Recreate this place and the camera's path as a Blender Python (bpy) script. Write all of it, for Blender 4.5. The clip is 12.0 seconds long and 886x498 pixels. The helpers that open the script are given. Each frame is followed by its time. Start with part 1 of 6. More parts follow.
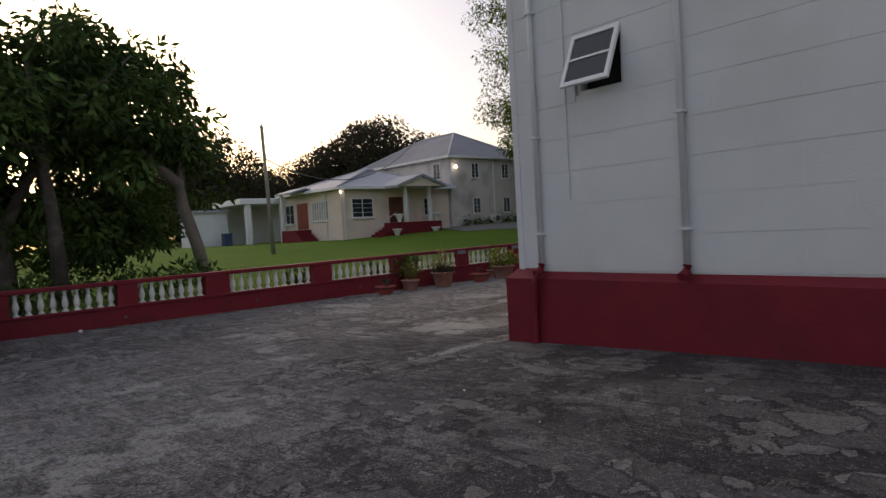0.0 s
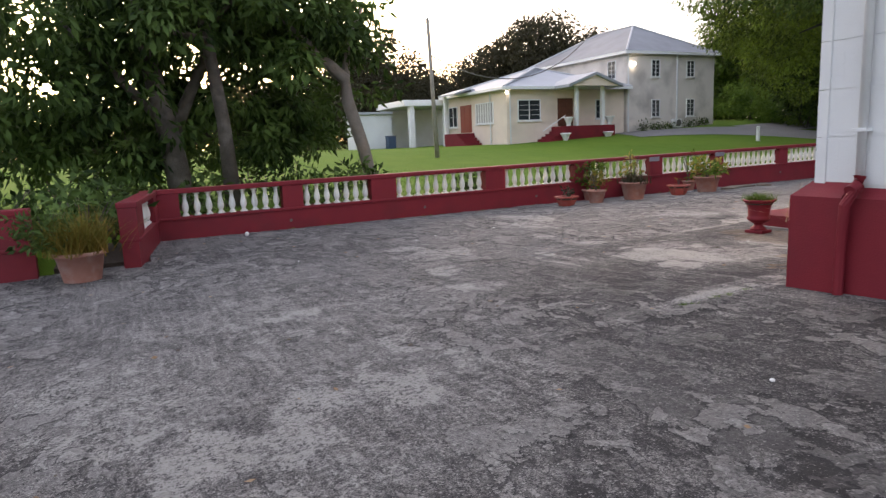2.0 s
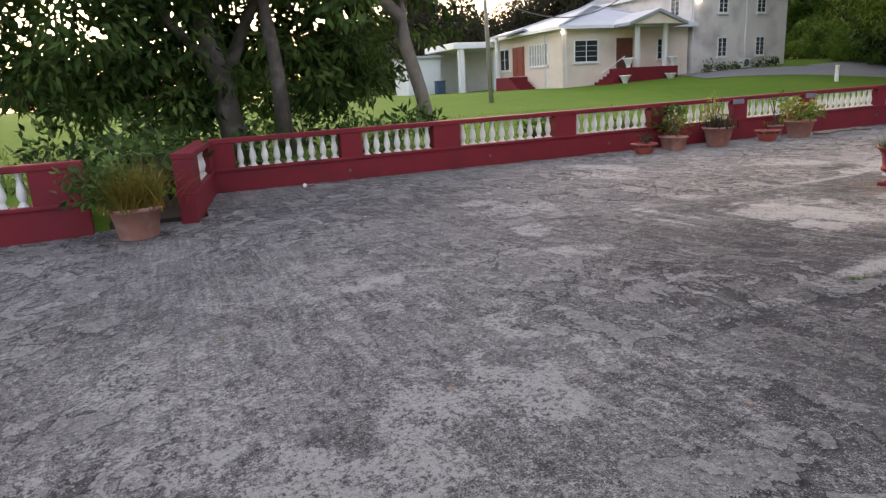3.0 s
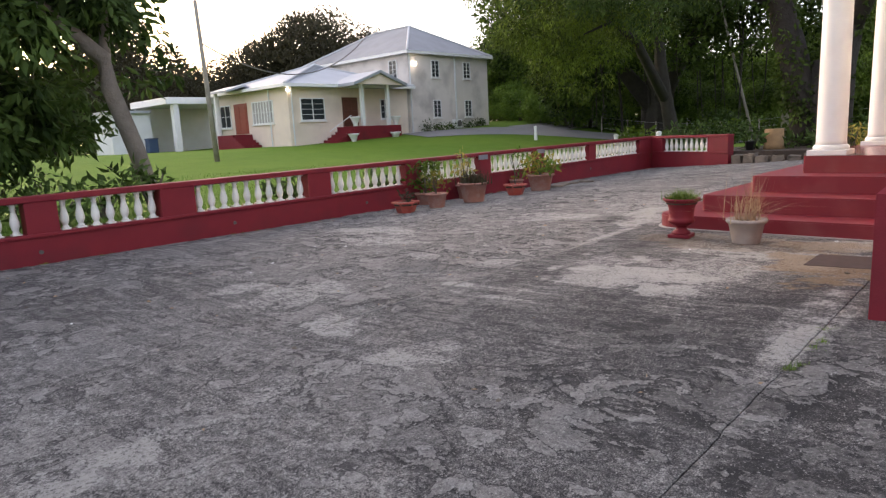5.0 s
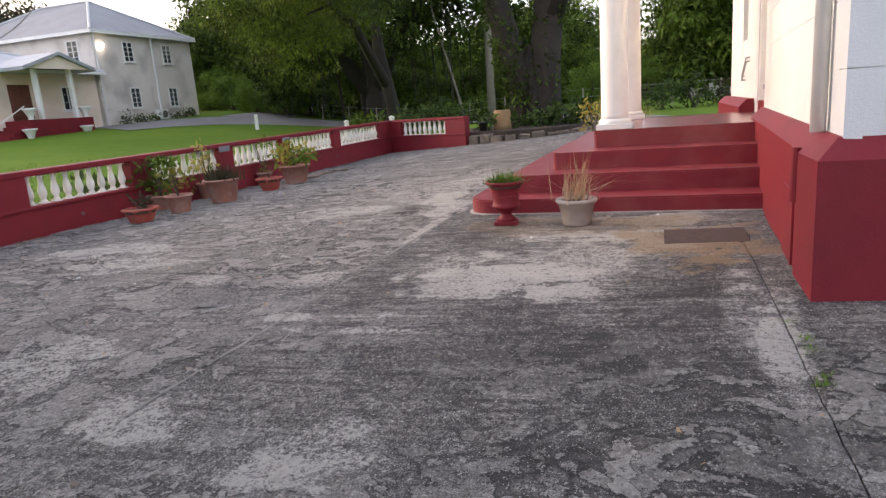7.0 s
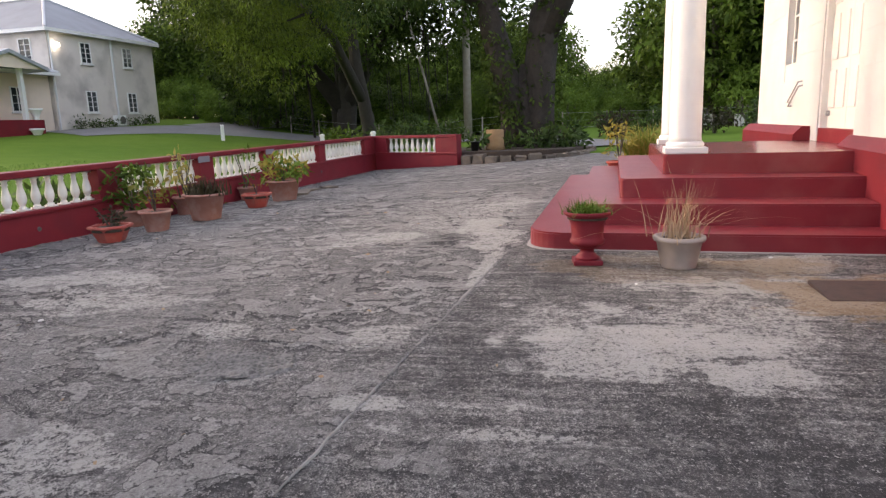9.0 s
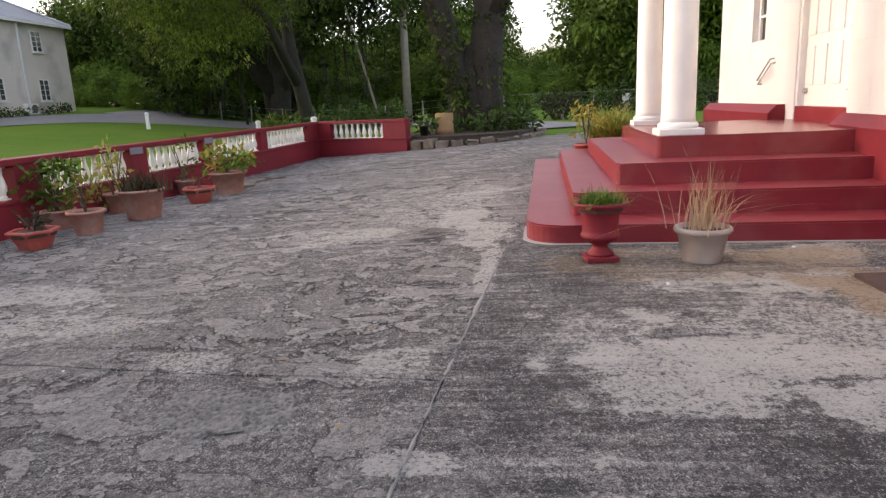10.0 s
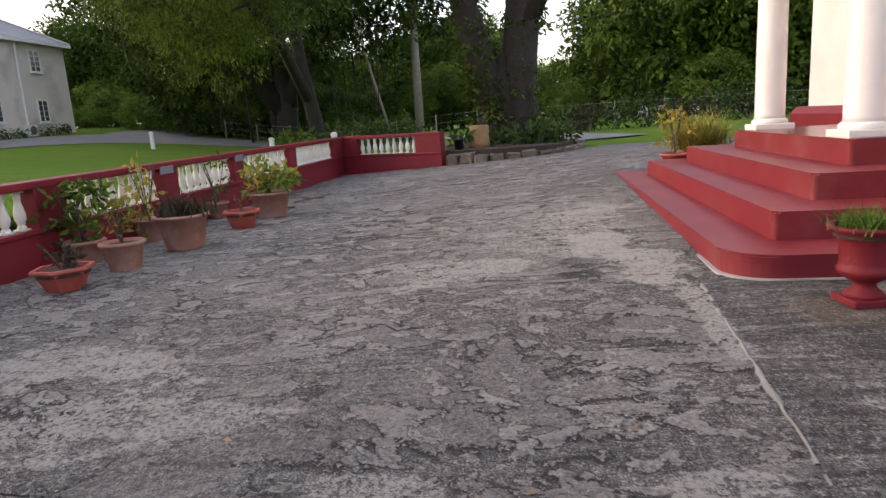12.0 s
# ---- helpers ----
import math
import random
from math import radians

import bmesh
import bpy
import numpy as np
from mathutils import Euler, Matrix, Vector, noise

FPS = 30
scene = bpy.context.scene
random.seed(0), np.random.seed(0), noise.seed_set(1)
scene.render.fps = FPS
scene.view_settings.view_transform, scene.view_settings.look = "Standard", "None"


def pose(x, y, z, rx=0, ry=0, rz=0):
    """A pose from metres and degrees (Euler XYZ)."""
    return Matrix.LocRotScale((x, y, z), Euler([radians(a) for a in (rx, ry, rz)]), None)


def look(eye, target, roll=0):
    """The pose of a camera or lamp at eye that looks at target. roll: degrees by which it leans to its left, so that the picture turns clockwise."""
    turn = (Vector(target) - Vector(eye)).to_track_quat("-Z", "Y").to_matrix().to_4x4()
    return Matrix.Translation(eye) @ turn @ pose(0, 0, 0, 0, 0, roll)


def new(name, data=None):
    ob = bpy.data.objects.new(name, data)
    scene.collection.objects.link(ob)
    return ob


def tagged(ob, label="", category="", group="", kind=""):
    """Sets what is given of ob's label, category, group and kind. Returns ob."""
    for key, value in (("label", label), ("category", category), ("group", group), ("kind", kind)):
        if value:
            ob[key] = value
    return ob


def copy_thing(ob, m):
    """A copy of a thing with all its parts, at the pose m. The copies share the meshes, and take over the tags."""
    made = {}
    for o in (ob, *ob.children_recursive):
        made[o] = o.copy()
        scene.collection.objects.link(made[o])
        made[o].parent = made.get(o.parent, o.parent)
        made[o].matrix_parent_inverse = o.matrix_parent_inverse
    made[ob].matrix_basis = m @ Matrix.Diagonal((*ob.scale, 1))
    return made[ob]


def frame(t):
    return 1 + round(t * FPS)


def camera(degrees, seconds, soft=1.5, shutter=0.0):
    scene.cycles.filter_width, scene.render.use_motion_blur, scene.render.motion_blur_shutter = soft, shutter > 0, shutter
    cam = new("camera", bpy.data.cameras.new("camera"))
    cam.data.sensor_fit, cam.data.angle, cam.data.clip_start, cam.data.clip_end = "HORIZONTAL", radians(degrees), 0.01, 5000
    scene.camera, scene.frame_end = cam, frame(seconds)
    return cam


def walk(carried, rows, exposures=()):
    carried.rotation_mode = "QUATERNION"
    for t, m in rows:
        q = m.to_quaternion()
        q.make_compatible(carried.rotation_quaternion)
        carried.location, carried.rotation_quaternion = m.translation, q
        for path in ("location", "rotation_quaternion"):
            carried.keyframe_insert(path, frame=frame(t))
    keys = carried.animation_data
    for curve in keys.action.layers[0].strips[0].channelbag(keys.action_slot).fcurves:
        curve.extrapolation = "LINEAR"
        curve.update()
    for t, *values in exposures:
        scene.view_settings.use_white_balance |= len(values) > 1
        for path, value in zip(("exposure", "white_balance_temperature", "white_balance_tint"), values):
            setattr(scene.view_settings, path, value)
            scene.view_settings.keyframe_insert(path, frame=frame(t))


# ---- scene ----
cam = camera(68.8, 12.0, soft=1.3, shutter=0.12)
METRES, EYE, TILT, LEAN, TURN = 12.4, 1.5, 0.0, 0.0, -40.4
ROWS = [
    (0.0, 0.0, 0.0, 0.0, -0.1, -1.85, 3.21),
    (0.5, -0.0139, 0.0491, -0.0036, -5.66, -6.15, 3.86),
    (1.0, -0.0261, 0.0899, -0.002, 3.04, -4.99, 0.57),
    (1.5, -0.0495, 0.1331, -0.003, 7.55, -4.45, 2.51),
    (2.0, -0.0685, 0.1794, -0.0082, 13.74, -9.41, 2.39),
    (2.5, -0.0974, 0.2144, -0.0088, 17.83, -11.41, 0.31),
    (3.0, -0.1276, 0.242, -0.0105, 17.57, -13.86, 3.02),
    (3.5, -0.1431, 0.2849, -0.0105, 5.34, -11.91, 0.46),
    (3.7, -0.151, 0.2995, -0.0112, 3.3, -11.85, 0.5),
    (5.3, -0.2127, 0.416, -0.0165, -9.5, -10.3, 3.0),
    (5.5, -0.22, 0.4305, -0.0171, -11.96, -11.91, 2.53),
    (6.0, -0.2308, 0.4699, -0.0182, -15.07, -13.1, 3.38),
    (6.5, -0.2337, 0.5056, -0.0186, -19.02, -13.22, 2.52),
    (7.0, -0.2461, 0.5415, -0.0192, -31.56, -12.56, 4.21),
    (7.2, -0.247, 0.556, -0.0196, -32.4, -14.55, 4.85),
    (8.8, -0.2545, 0.6744, -0.0225, -34.75, -13.3, 2.9),
    (9.0, -0.2554, 0.6892, -0.0229, -35.05, -11.05, 1.88),
    (9.5, -0.2487, 0.725, -0.023, -36.42, -12.75, 1.63),
    (10.0, -0.2522, 0.7653, -0.0224, -40.96, -12.64, 2.64),
    (10.5, -0.2515, 0.8063, -0.0265, -40.08, -11.79, 1.41),
    (11.0, -0.2501, 0.8428, -0.0249, -38.17, -12.79, -0.82),
    (11.5, -0.2545, 0.8821, -0.0254, -44.91, -13.34, 3.46),
    (12.0, -0.2543, 0.928, -0.0282, -41.61, -11.27, 3.59),
]
walk(cam, [(t, pose(0, 0, EYE, TILT, LEAN, TURN) @ pose(METRES * x, METRES * y, METRES * z, 90 + pitch, roll, yaw)) for t, x, y, z, yaw, pitch, roll in ROWS],
     exposures=[(0.0, -0.07, 6600, 21), (1.4, -0.1, 6600, 21), (2.1, 1.5, 6600, 21), (3.5, 1.53, 6600, 21), (5.5, 1.49, 6600, 21), (7.0, 1.6, 6600, 21), (9.0, 1.62, 6600, 21), (9.5, 1.55, 6600, 21), (10.5, 1.6, 6600, 21), (11.2, 1.45, 6600, 21), (12.0, 1.38, 6600, 21)])

# ---- world and sun: an evening sky, the sun low behind the trees ----
SUN_BEARING, SUN_HEIGHT = 6.0, 10.0
world = bpy.data.worlds.new("world")
scene.world = world
world.use_nodes = True
wn = world.node_tree
sky = wn.nodes.new("ShaderNodeTexSky")
sky.sky_type, sky.sun_disc = "NISHITA", False
sky.sun_elevation, sky.sun_rotation = radians(SUN_HEIGHT), radians(SUN_BEARING)
sky.dust_density, sky.air_density, sky.ozone_density = 3.0, 1.0, 1.0
wn.nodes["Background"].inputs["Strength"].default_value = 0.15
veil = wn.nodes.new("ShaderNodeMix")
veil.data_type, veil.blend_type = "RGBA", "ADD"
veil.inputs[0].default_value = 1.0
veil.inputs[7].default_value = (1.75, 1.72, 1.75, 1)      # thin even cloud over the whole sky
wn.links.new(sky.outputs["Color"], veil.inputs[6])
wn.links.new(veil.outputs[2], wn.nodes["Background"].inputs["Color"])
sun = new("sun", bpy.data.lights.new("sun", "SUN"))
sun.data.energy, sun.data.angle, sun.data.color = 0.34, radians(20), (1.0, 0.95, 0.9)
_b, _h = radians(SUN_BEARING), radians(SUN_HEIGHT + 8)
sun.matrix_world = look((40 * math.sin(_b) * math.cos(_h), 40 * math.cos(_b) * math.cos(_h), 40 * math.sin(_h)), (0, 0, 0))


# ---- materials ----
def mat(name, base, rough=0.8, metal=0.0, second=None, scale=3.0, detail=6.0, amount=0.5, bump=0.0, bump_scale=40.0, stain=None, stain_scale=0.7, stain_amount=0.5, vary=0.0, spec=0.5, sheer=0.0):
    """A surface with two scales of variation, stains and fine relief."""
    m = bpy.data.materials.new(name)
    m.use_nodes = True
    nt = m.node_tree
    bs = nt.nodes["Principled BSDF"]
    bs.inputs["Roughness"].default_value, bs.inputs["Metallic"].default_value = rough, metal
    bs.inputs["Specular IOR Level"].default_value = spec
    geo = nt.nodes.new("ShaderNodeNewGeometry")
    pos = geo.outputs["Position"]

    def mixed(a, b, f):
        mx = nt.nodes.new("ShaderNodeMix")
        mx.data_type = "RGBA"
        for sock, v in ((mx.inputs[6], a), (mx.inputs[7], b), (mx.inputs[0], f)):
            if isinstance(v, (tuple, float)):
                sock.default_value = (*v, 1) if isinstance(v, tuple) else v
            else:
                nt.links.new(v, sock)
        return mx.outputs[2]

    def field(sc, lo, hi, det=detail, amt=1.0):
        n = nt.nodes.new("ShaderNodeTexNoise")
        n.inputs["Scale"].default_value, n.inputs["Detail"].default_value = sc, det
        nt.links.new(pos, n.inputs["Vector"])
        r = nt.nodes.new("ShaderNodeMapRange")
        r.inputs[1].default_value, r.inputs[2].default_value, r.inputs[4].default_value = lo, hi, amt
        nt.links.new(n.outputs["Fac"], r.inputs[0])
        return r.outputs[0]

    col = base
    if second:
        col = mixed(base, second, field(scale, 0.35, 0.65, amt=amount))
    if stain:
        col = mixed(col, stain, field(stain_scale, 0.48, 0.7, amt=stain_amount))
    if vary:
        oi = nt.nodes.new("ShaderNodeObjectInfo")
        hs = nt.nodes.new("ShaderNodeHueSaturation")
        r = nt.nodes.new("ShaderNodeMapRange")
        r.inputs[3].default_value, r.inputs[4].default_value = 1 - vary, 1 + vary
        nt.links.new(oi.outputs["Random"], r.inputs[0])
        nt.links.new(r.outputs[0], hs.inputs["Value"])
        if isinstance(col, tuple):
            hs.inputs["Color"].default_value = (*col, 1)
        else:
            nt.links.new(col, hs.inputs["Color"])
        col = hs.outputs["Color"]
    if isinstance(col, tuple):
        bs.inputs["Base Color"].default_value = (*col, 1)
    else:
        nt.links.new(col, bs.inputs["Base Color"])
    if bump:
        b = nt.nodes.new("ShaderNodeBump")
        b.inputs["Strength"].default_value, b.inputs["Distance"].default_value = bump, 0.02
        nt.links.new(field(bump_scale, 0.2, 0.8), b.inputs["Height"])
        nt.links.new(b.outputs[0], bs.inputs["Normal"])
    return m


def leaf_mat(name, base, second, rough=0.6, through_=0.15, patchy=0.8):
    """Leaves: each its own tone, sprays lighter and darker by noise, letting some light through."""
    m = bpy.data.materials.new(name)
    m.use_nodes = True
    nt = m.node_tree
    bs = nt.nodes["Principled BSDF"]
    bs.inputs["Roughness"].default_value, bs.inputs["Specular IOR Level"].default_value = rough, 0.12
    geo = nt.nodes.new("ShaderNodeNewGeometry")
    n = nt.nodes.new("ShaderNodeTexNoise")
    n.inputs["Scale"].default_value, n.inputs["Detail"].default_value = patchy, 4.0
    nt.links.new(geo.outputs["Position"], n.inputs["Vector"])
    # with a near-black base these patches paint shaded gaps into the crown
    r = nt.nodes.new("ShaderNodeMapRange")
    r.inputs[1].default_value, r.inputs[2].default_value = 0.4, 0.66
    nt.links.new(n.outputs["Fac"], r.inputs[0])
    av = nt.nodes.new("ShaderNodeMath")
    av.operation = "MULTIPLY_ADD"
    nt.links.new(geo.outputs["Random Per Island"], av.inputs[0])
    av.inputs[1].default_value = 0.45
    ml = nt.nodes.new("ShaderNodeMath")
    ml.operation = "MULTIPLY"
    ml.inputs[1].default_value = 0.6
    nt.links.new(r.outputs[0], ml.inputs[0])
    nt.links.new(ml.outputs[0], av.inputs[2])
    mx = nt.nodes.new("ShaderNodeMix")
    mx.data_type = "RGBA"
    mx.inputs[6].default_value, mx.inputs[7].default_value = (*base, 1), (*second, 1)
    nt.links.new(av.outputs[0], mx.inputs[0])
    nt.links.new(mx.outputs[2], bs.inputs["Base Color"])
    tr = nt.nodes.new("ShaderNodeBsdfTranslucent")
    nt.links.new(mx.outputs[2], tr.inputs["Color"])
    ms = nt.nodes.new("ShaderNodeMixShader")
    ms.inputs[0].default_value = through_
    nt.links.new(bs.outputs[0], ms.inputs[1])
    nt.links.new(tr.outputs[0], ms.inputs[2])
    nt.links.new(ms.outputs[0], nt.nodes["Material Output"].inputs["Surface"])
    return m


RED = mat("red_paint", (0.2, 0.02, 0.028), 0.55, spec=0.2, second=(0.155, 0.016, 0.026), scale=2.5, bump=0.15, bump_scale=60, stain=(0.11, 0.022, 0.026), stain_scale=1.3, stain_amount=0.45)
RED_STEP = mat("red_floor_paint", (0.215, 0.023, 0.031), 0.42, spec=0.3, second=(0.17, 0.021, 0.031), scale=2.0, bump=0.1, bump_scale=50, stain=(0.3, 0.09, 0.085), stain_scale=2.2, stain_amount=0.35)
RED_PORCH = mat("red_polished_floor_paint", (0.23, 0.035, 0.04), 0.22, second=(0.19, 0.03, 0.034), scale=2.0, bump=0.05, bump_scale=40, stain=(0.3, 0.12, 0.11), stain_scale=1.6, stain_amount=0.4)
WHITE = mat("white_wall_paint", (0.7, 0.71, 0.705), 0.7, second=(0.62, 0.63, 0.625), scale=1.5, bump=0.2, bump_scale=70, stain=(0.58, 0.58, 0.54), stain_scale=0.9, stain_amount=0.45)
WHITE_TRIM = mat("white_gloss_paint", (0.8, 0.8, 0.78), 0.4, second=(0.72, 0.72, 0.7), scale=4, bump=0.06, bump_scale=50)
BALUSTER = mat("white_baluster_paint", (0.76, 0.76, 0.72), 0.6, second=(0.6, 0.62, 0.55), scale=7, bump=0.15, bump_scale=80, vary=0.06)
STUCCO = mat("cream_stucco", (0.8, 0.675, 0.56), 0.85, second=(0.73, 0.6, 0.48), scale=0.8, bump=0.2, bump_scale=30, stain=(0.42, 0.37, 0.3), stain_scale=0.5, stain_amount=0.35)
GREYWALL = mat("weathered_whitewash", (0.74, 0.68, 0.625), 0.9, second=(0.63, 0.575, 0.525), scale=0.6, bump=0.3, bump_scale=20, stain=(0.3, 0.27, 0.25), stain_scale=0.5, stain_amount=0.65)
ROOF = mat("galvanised_roof", (0.21, 0.22, 0.235), 0.55, 0.1, second=(0.16, 0.17, 0.18), scale=0.8, stain=(0.13, 0.13, 0.14), stain_scale=0.4, stain_amount=0.4)
ROOF_LIGHT = mat("white_roof_sheets", (0.36, 0.38, 0.41), 0.5, 0.1, second=(0.29, 0.31, 0.335), scale=0.7)
CURTAIN = mat("curtained_panes", (0.42, 0.4, 0.37), 0.3, second=(0.3, 0.29, 0.27), scale=3.0)
ROOF_CAP = mat("pale_roof_capping", (0.5, 0.51, 0.52), 0.55, 0.1, second=(0.4, 0.41, 0.42), scale=2.0)
GLASS = mat("dark_window_glass", (0.03, 0.035, 0.04), 0.08, second=(0.05, 0.055, 0.06), scale=1.0)
DOOR = mat("brown_door_wood", (0.15, 0.05, 0.03), 0.5, second=(0.1, 0.035, 0.02), scale=5)
DOOR_RED = mat("orange_red_door", (0.33, 0.08, 0.045), 0.5, second=(0.26, 0.06, 0.035), scale=5)
TERRA = mat("terracotta", (0.35, 0.165, 0.125), 0.8, second=(0.28, 0.12, 0.085), scale=9, bump=0.2, bump_scale=90, stain=(0.42, 0.32, 0.28), stain_scale=5, stain_amount=0.5)
REDPOT = mat("red_painted_pot", (0.38, 0.07, 0.05), 0.6, second=(0.28, 0.045, 0.035), scale=9, bump=0.15, bump_scale=90, stain=(0.42, 0.25, 0.2), stain_scale=6, stain_amount=0.25)
GREYPOT = mat("pale_clay_pot", (0.42, 0.36, 0.32), 0.85, second=(0.33, 0.28, 0.25), scale=9, bump=0.2, bump_scale=90, stain=(0.25, 0.2, 0.17), stain_scale=5, stain_amount=0.4)
SOIL = mat("potting_soil", (0.05, 0.035, 0.025), 0.95, second=(0.08, 0.06, 0.045), scale=30, bump=0.6, bump_scale=90)
BARK = mat("bark", (0.08, 0.068, 0.056), 0.95, second=(0.042, 0.035, 0.029), scale=5, bump=0.8, bump_scale=18, stain=(0.22, 0.2, 0.17), stain_scale=2, stain_amount=0.5)
POLE = mat("weathered_pole_wood", (0.3, 0.27, 0.23), 0.9, second=(0.2, 0.17, 0.14), scale=4, bump=0.5, bump_scale=30)
STONE = mat("rubble_stone", (0.17, 0.14, 0.11), 0.95, second=(0.06, 0.05, 0.042), scale=5, bump=0.6, bump_scale=25, vary=0.25)
ROADM = mat("worn_asphalt", (0.22, 0.215, 0.21), 0.95, second=(0.16, 0.155, 0.15), scale=1.2, bump=0.4, bump_scale=50, stain=(0.3, 0.29, 0.27), stain_scale=0.3, stain_amount=0.4)
IRON = mat("rusty_iron", (0.05, 0.03, 0.025), 0.85, 0.1, second=(0.085, 0.05, 0.038), scale=12, bump=0.3, bump_scale=60)
GREYMETAL = mat("grey_metal", (0.45, 0.46, 0.47), 0.5, 0.4, second=(0.38, 0.39, 0.4), scale=6)
PIPE = mat("white_painted_pipe", (0.7, 0.71, 0.71), 0.5, second=(0.6, 0.61, 0.61), scale=5)
CABLE = mat("cable_rubber", (0.12, 0.11, 0.1), 0.7)
GRASS = mat("lawn_green", (0.095, 0.17, 0.022), 0.95, second=(0.125, 0.205, 0.03), scale=1.2, bump=0.6, bump_scale=30, stain=(0.15, 0.22, 0.03), stain_scale=0.15, stain_amount=0.4, spec=0.05)
BLADES = leaf_mat("grass_blades", (0.10, 0.2, 0.03), (0.16, 0.24, 0.05))
# in the next four, near-black first tones stand in for shade inside foliage
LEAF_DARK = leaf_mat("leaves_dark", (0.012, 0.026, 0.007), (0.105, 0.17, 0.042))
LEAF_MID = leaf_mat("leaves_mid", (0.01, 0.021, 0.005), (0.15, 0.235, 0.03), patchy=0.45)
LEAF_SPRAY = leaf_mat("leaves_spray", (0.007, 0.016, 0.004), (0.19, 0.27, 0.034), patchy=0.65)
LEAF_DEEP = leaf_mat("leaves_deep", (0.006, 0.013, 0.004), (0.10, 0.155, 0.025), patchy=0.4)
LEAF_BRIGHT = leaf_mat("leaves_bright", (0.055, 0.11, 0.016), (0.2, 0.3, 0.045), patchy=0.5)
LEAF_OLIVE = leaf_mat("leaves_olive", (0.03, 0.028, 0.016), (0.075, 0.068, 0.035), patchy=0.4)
LEAF_YELLOW = leaf_mat("leaves_yellow", (0.3, 0.26, 0.04), (0.42, 0.36, 0.12))
LEAF_ORANGE = leaf_mat("leaves_orange", (0.26, 0.14, 0.025), (0.12, 0.15, 0.03))
STRAW = leaf_mat("dry_grass", (0.34, 0.22, 0.13), (0.46, 0.34, 0.22))


def glow_mat(name, colour, strength):
    m = bpy.data.materials.new(name)
    m.use_nodes = True
    bs = m.node_tree.nodes["Principled BSDF"]
    bs.inputs["Emission Color"].default_value, bs.inputs["Emission Strength"].default_value = (*colour, 1), strength
    return m


LAMP = glow_mat("lit_lamp", (1.0, 0.9, 0.7), 6.0)


def concrete_mat():
    """Old broomed concrete: dark aggregate laid bare where the skin has scaled off, pale worn film, ledge shade painted
    along broken edges, rust.
    """
    m = bpy.data.materials.new("scaled_broomed_concrete")
    m.use_nodes = True
    nt = m.node_tree
    N, L = nt.nodes.new, nt.links.new
    bs = nt.nodes["Principled BSDF"]
    pos = N("ShaderNodeNewGeometry").outputs["Position"]

    def noise_of(sc, det=8.0, rough=0.6, stretch=(1, 1, 1)):
        v = N("ShaderNodeVectorMath")
        v.operation = "MULTIPLY"
        v.inputs[1].default_value = stretch
        L(pos, v.inputs[0])
        n = N("ShaderNodeTexNoise")
        n.inputs["Scale"].default_value, n.inputs["Detail"].default_value, n.inputs["Roughness"].default_value = sc, det, rough
        L(v.outputs[0], n.inputs["Vector"])
        return n.outputs["Fac"]

    def ramp(v, lo, hi, a=0.0, b=1.0):
        r = N("ShaderNodeMapRange")
        r.inputs[1].default_value, r.inputs[2].default_value, r.inputs[3].default_value, r.inputs[4].default_value = lo, hi, a, b
        L(v, r.inputs[0])
        return r.outputs[0]

    def math2(op, a, b):
        n = N("ShaderNodeMath")
        n.operation = op
        for s, v in zip(n.inputs, (a, b)):
            if isinstance(v, float):
                s.default_value = v
            else:
                L(v, s)
        return n.outputs[0]

    def mixc(a, b, f):
        mx = N("ShaderNodeMix")
        mx.data_type = "RGBA"
        for s, v in ((mx.inputs[6], a), (mx.inputs[7], b)):
            if isinstance(v, tuple):
                s.default_value = (*v, 1)
            else:
                L(v, s)
        L(f, mx.inputs[0])
        return mx.outputs[2]

    def field(name):
        a = N("ShaderNodeAttribute")
        a.attribute_name = name
        return a

    flakes = N("ShaderNodeSeparateXYZ")
    L(field("flakes").outputs["Vector"], flakes.inputs[0])
    surface = N("ShaderNodeSeparateXYZ")
    L(field("surface").outputs["Vector"], surface.inputs[0])
    worn, scaled, rust = surface.outputs
    small = noise_of(8.0, 9.0, 0.7, (1, 0.7, 1))
    fine = noise_of(30.0, 6.0, 0.75)
    grit = noise_of(120.0, 3.0, 0.7)
    broom = noise_of(20.0, 3.0, 0.6, (1.0, 0.035, 1))
    whole = ramp(scaled, 0.0, 1.0, 1.0, 0.0)
    v = math2("ADD", math2("MULTIPLY", small, 0.75), math2("ADD", math2("MULTIPLY", fine, 1.35), math2("MULTIPLY", grit, 1.3)))
    v = math2("ADD", math2("SUBTRACT", v, 1.225), math2("MULTIPLY", worn, 1.5))
    v = math2("ADD", v, math2("MULTIPLY", math2("SUBTRACT", broom, 0.5), ramp(whole, 0.0, 1.0, 0.3, 0.8)))
    cr = N("ShaderNodeValToRGB")
    stops = ((0.22, (0.042, 0.040, 0.041)), (0.37, (0.088, 0.084, 0.085)), (0.47, (0.140, 0.134, 0.133)), (0.56, (0.195, 0.187, 0.184)), (0.67, (0.275, 0.264, 0.257)), (0.8, (0.39, 0.375, 0.362)), (0.95, (0.54, 0.523, 0.505)))
    while len(cr.color_ramp.elements) < len(stops):
        cr.color_ramp.elements.new(0.5)
    for el, (at, c) in zip(cr.color_ramp.elements, stops):
        el.position, el.color = at, (*c, 1)
    L(v, cr.inputs[0])
    col = cr.outputs[0]
    # scabs of the old skin: paler film on top, ledge shade painted along the broken edge
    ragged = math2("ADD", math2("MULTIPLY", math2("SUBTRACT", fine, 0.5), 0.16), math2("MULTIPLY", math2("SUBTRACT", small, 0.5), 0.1))
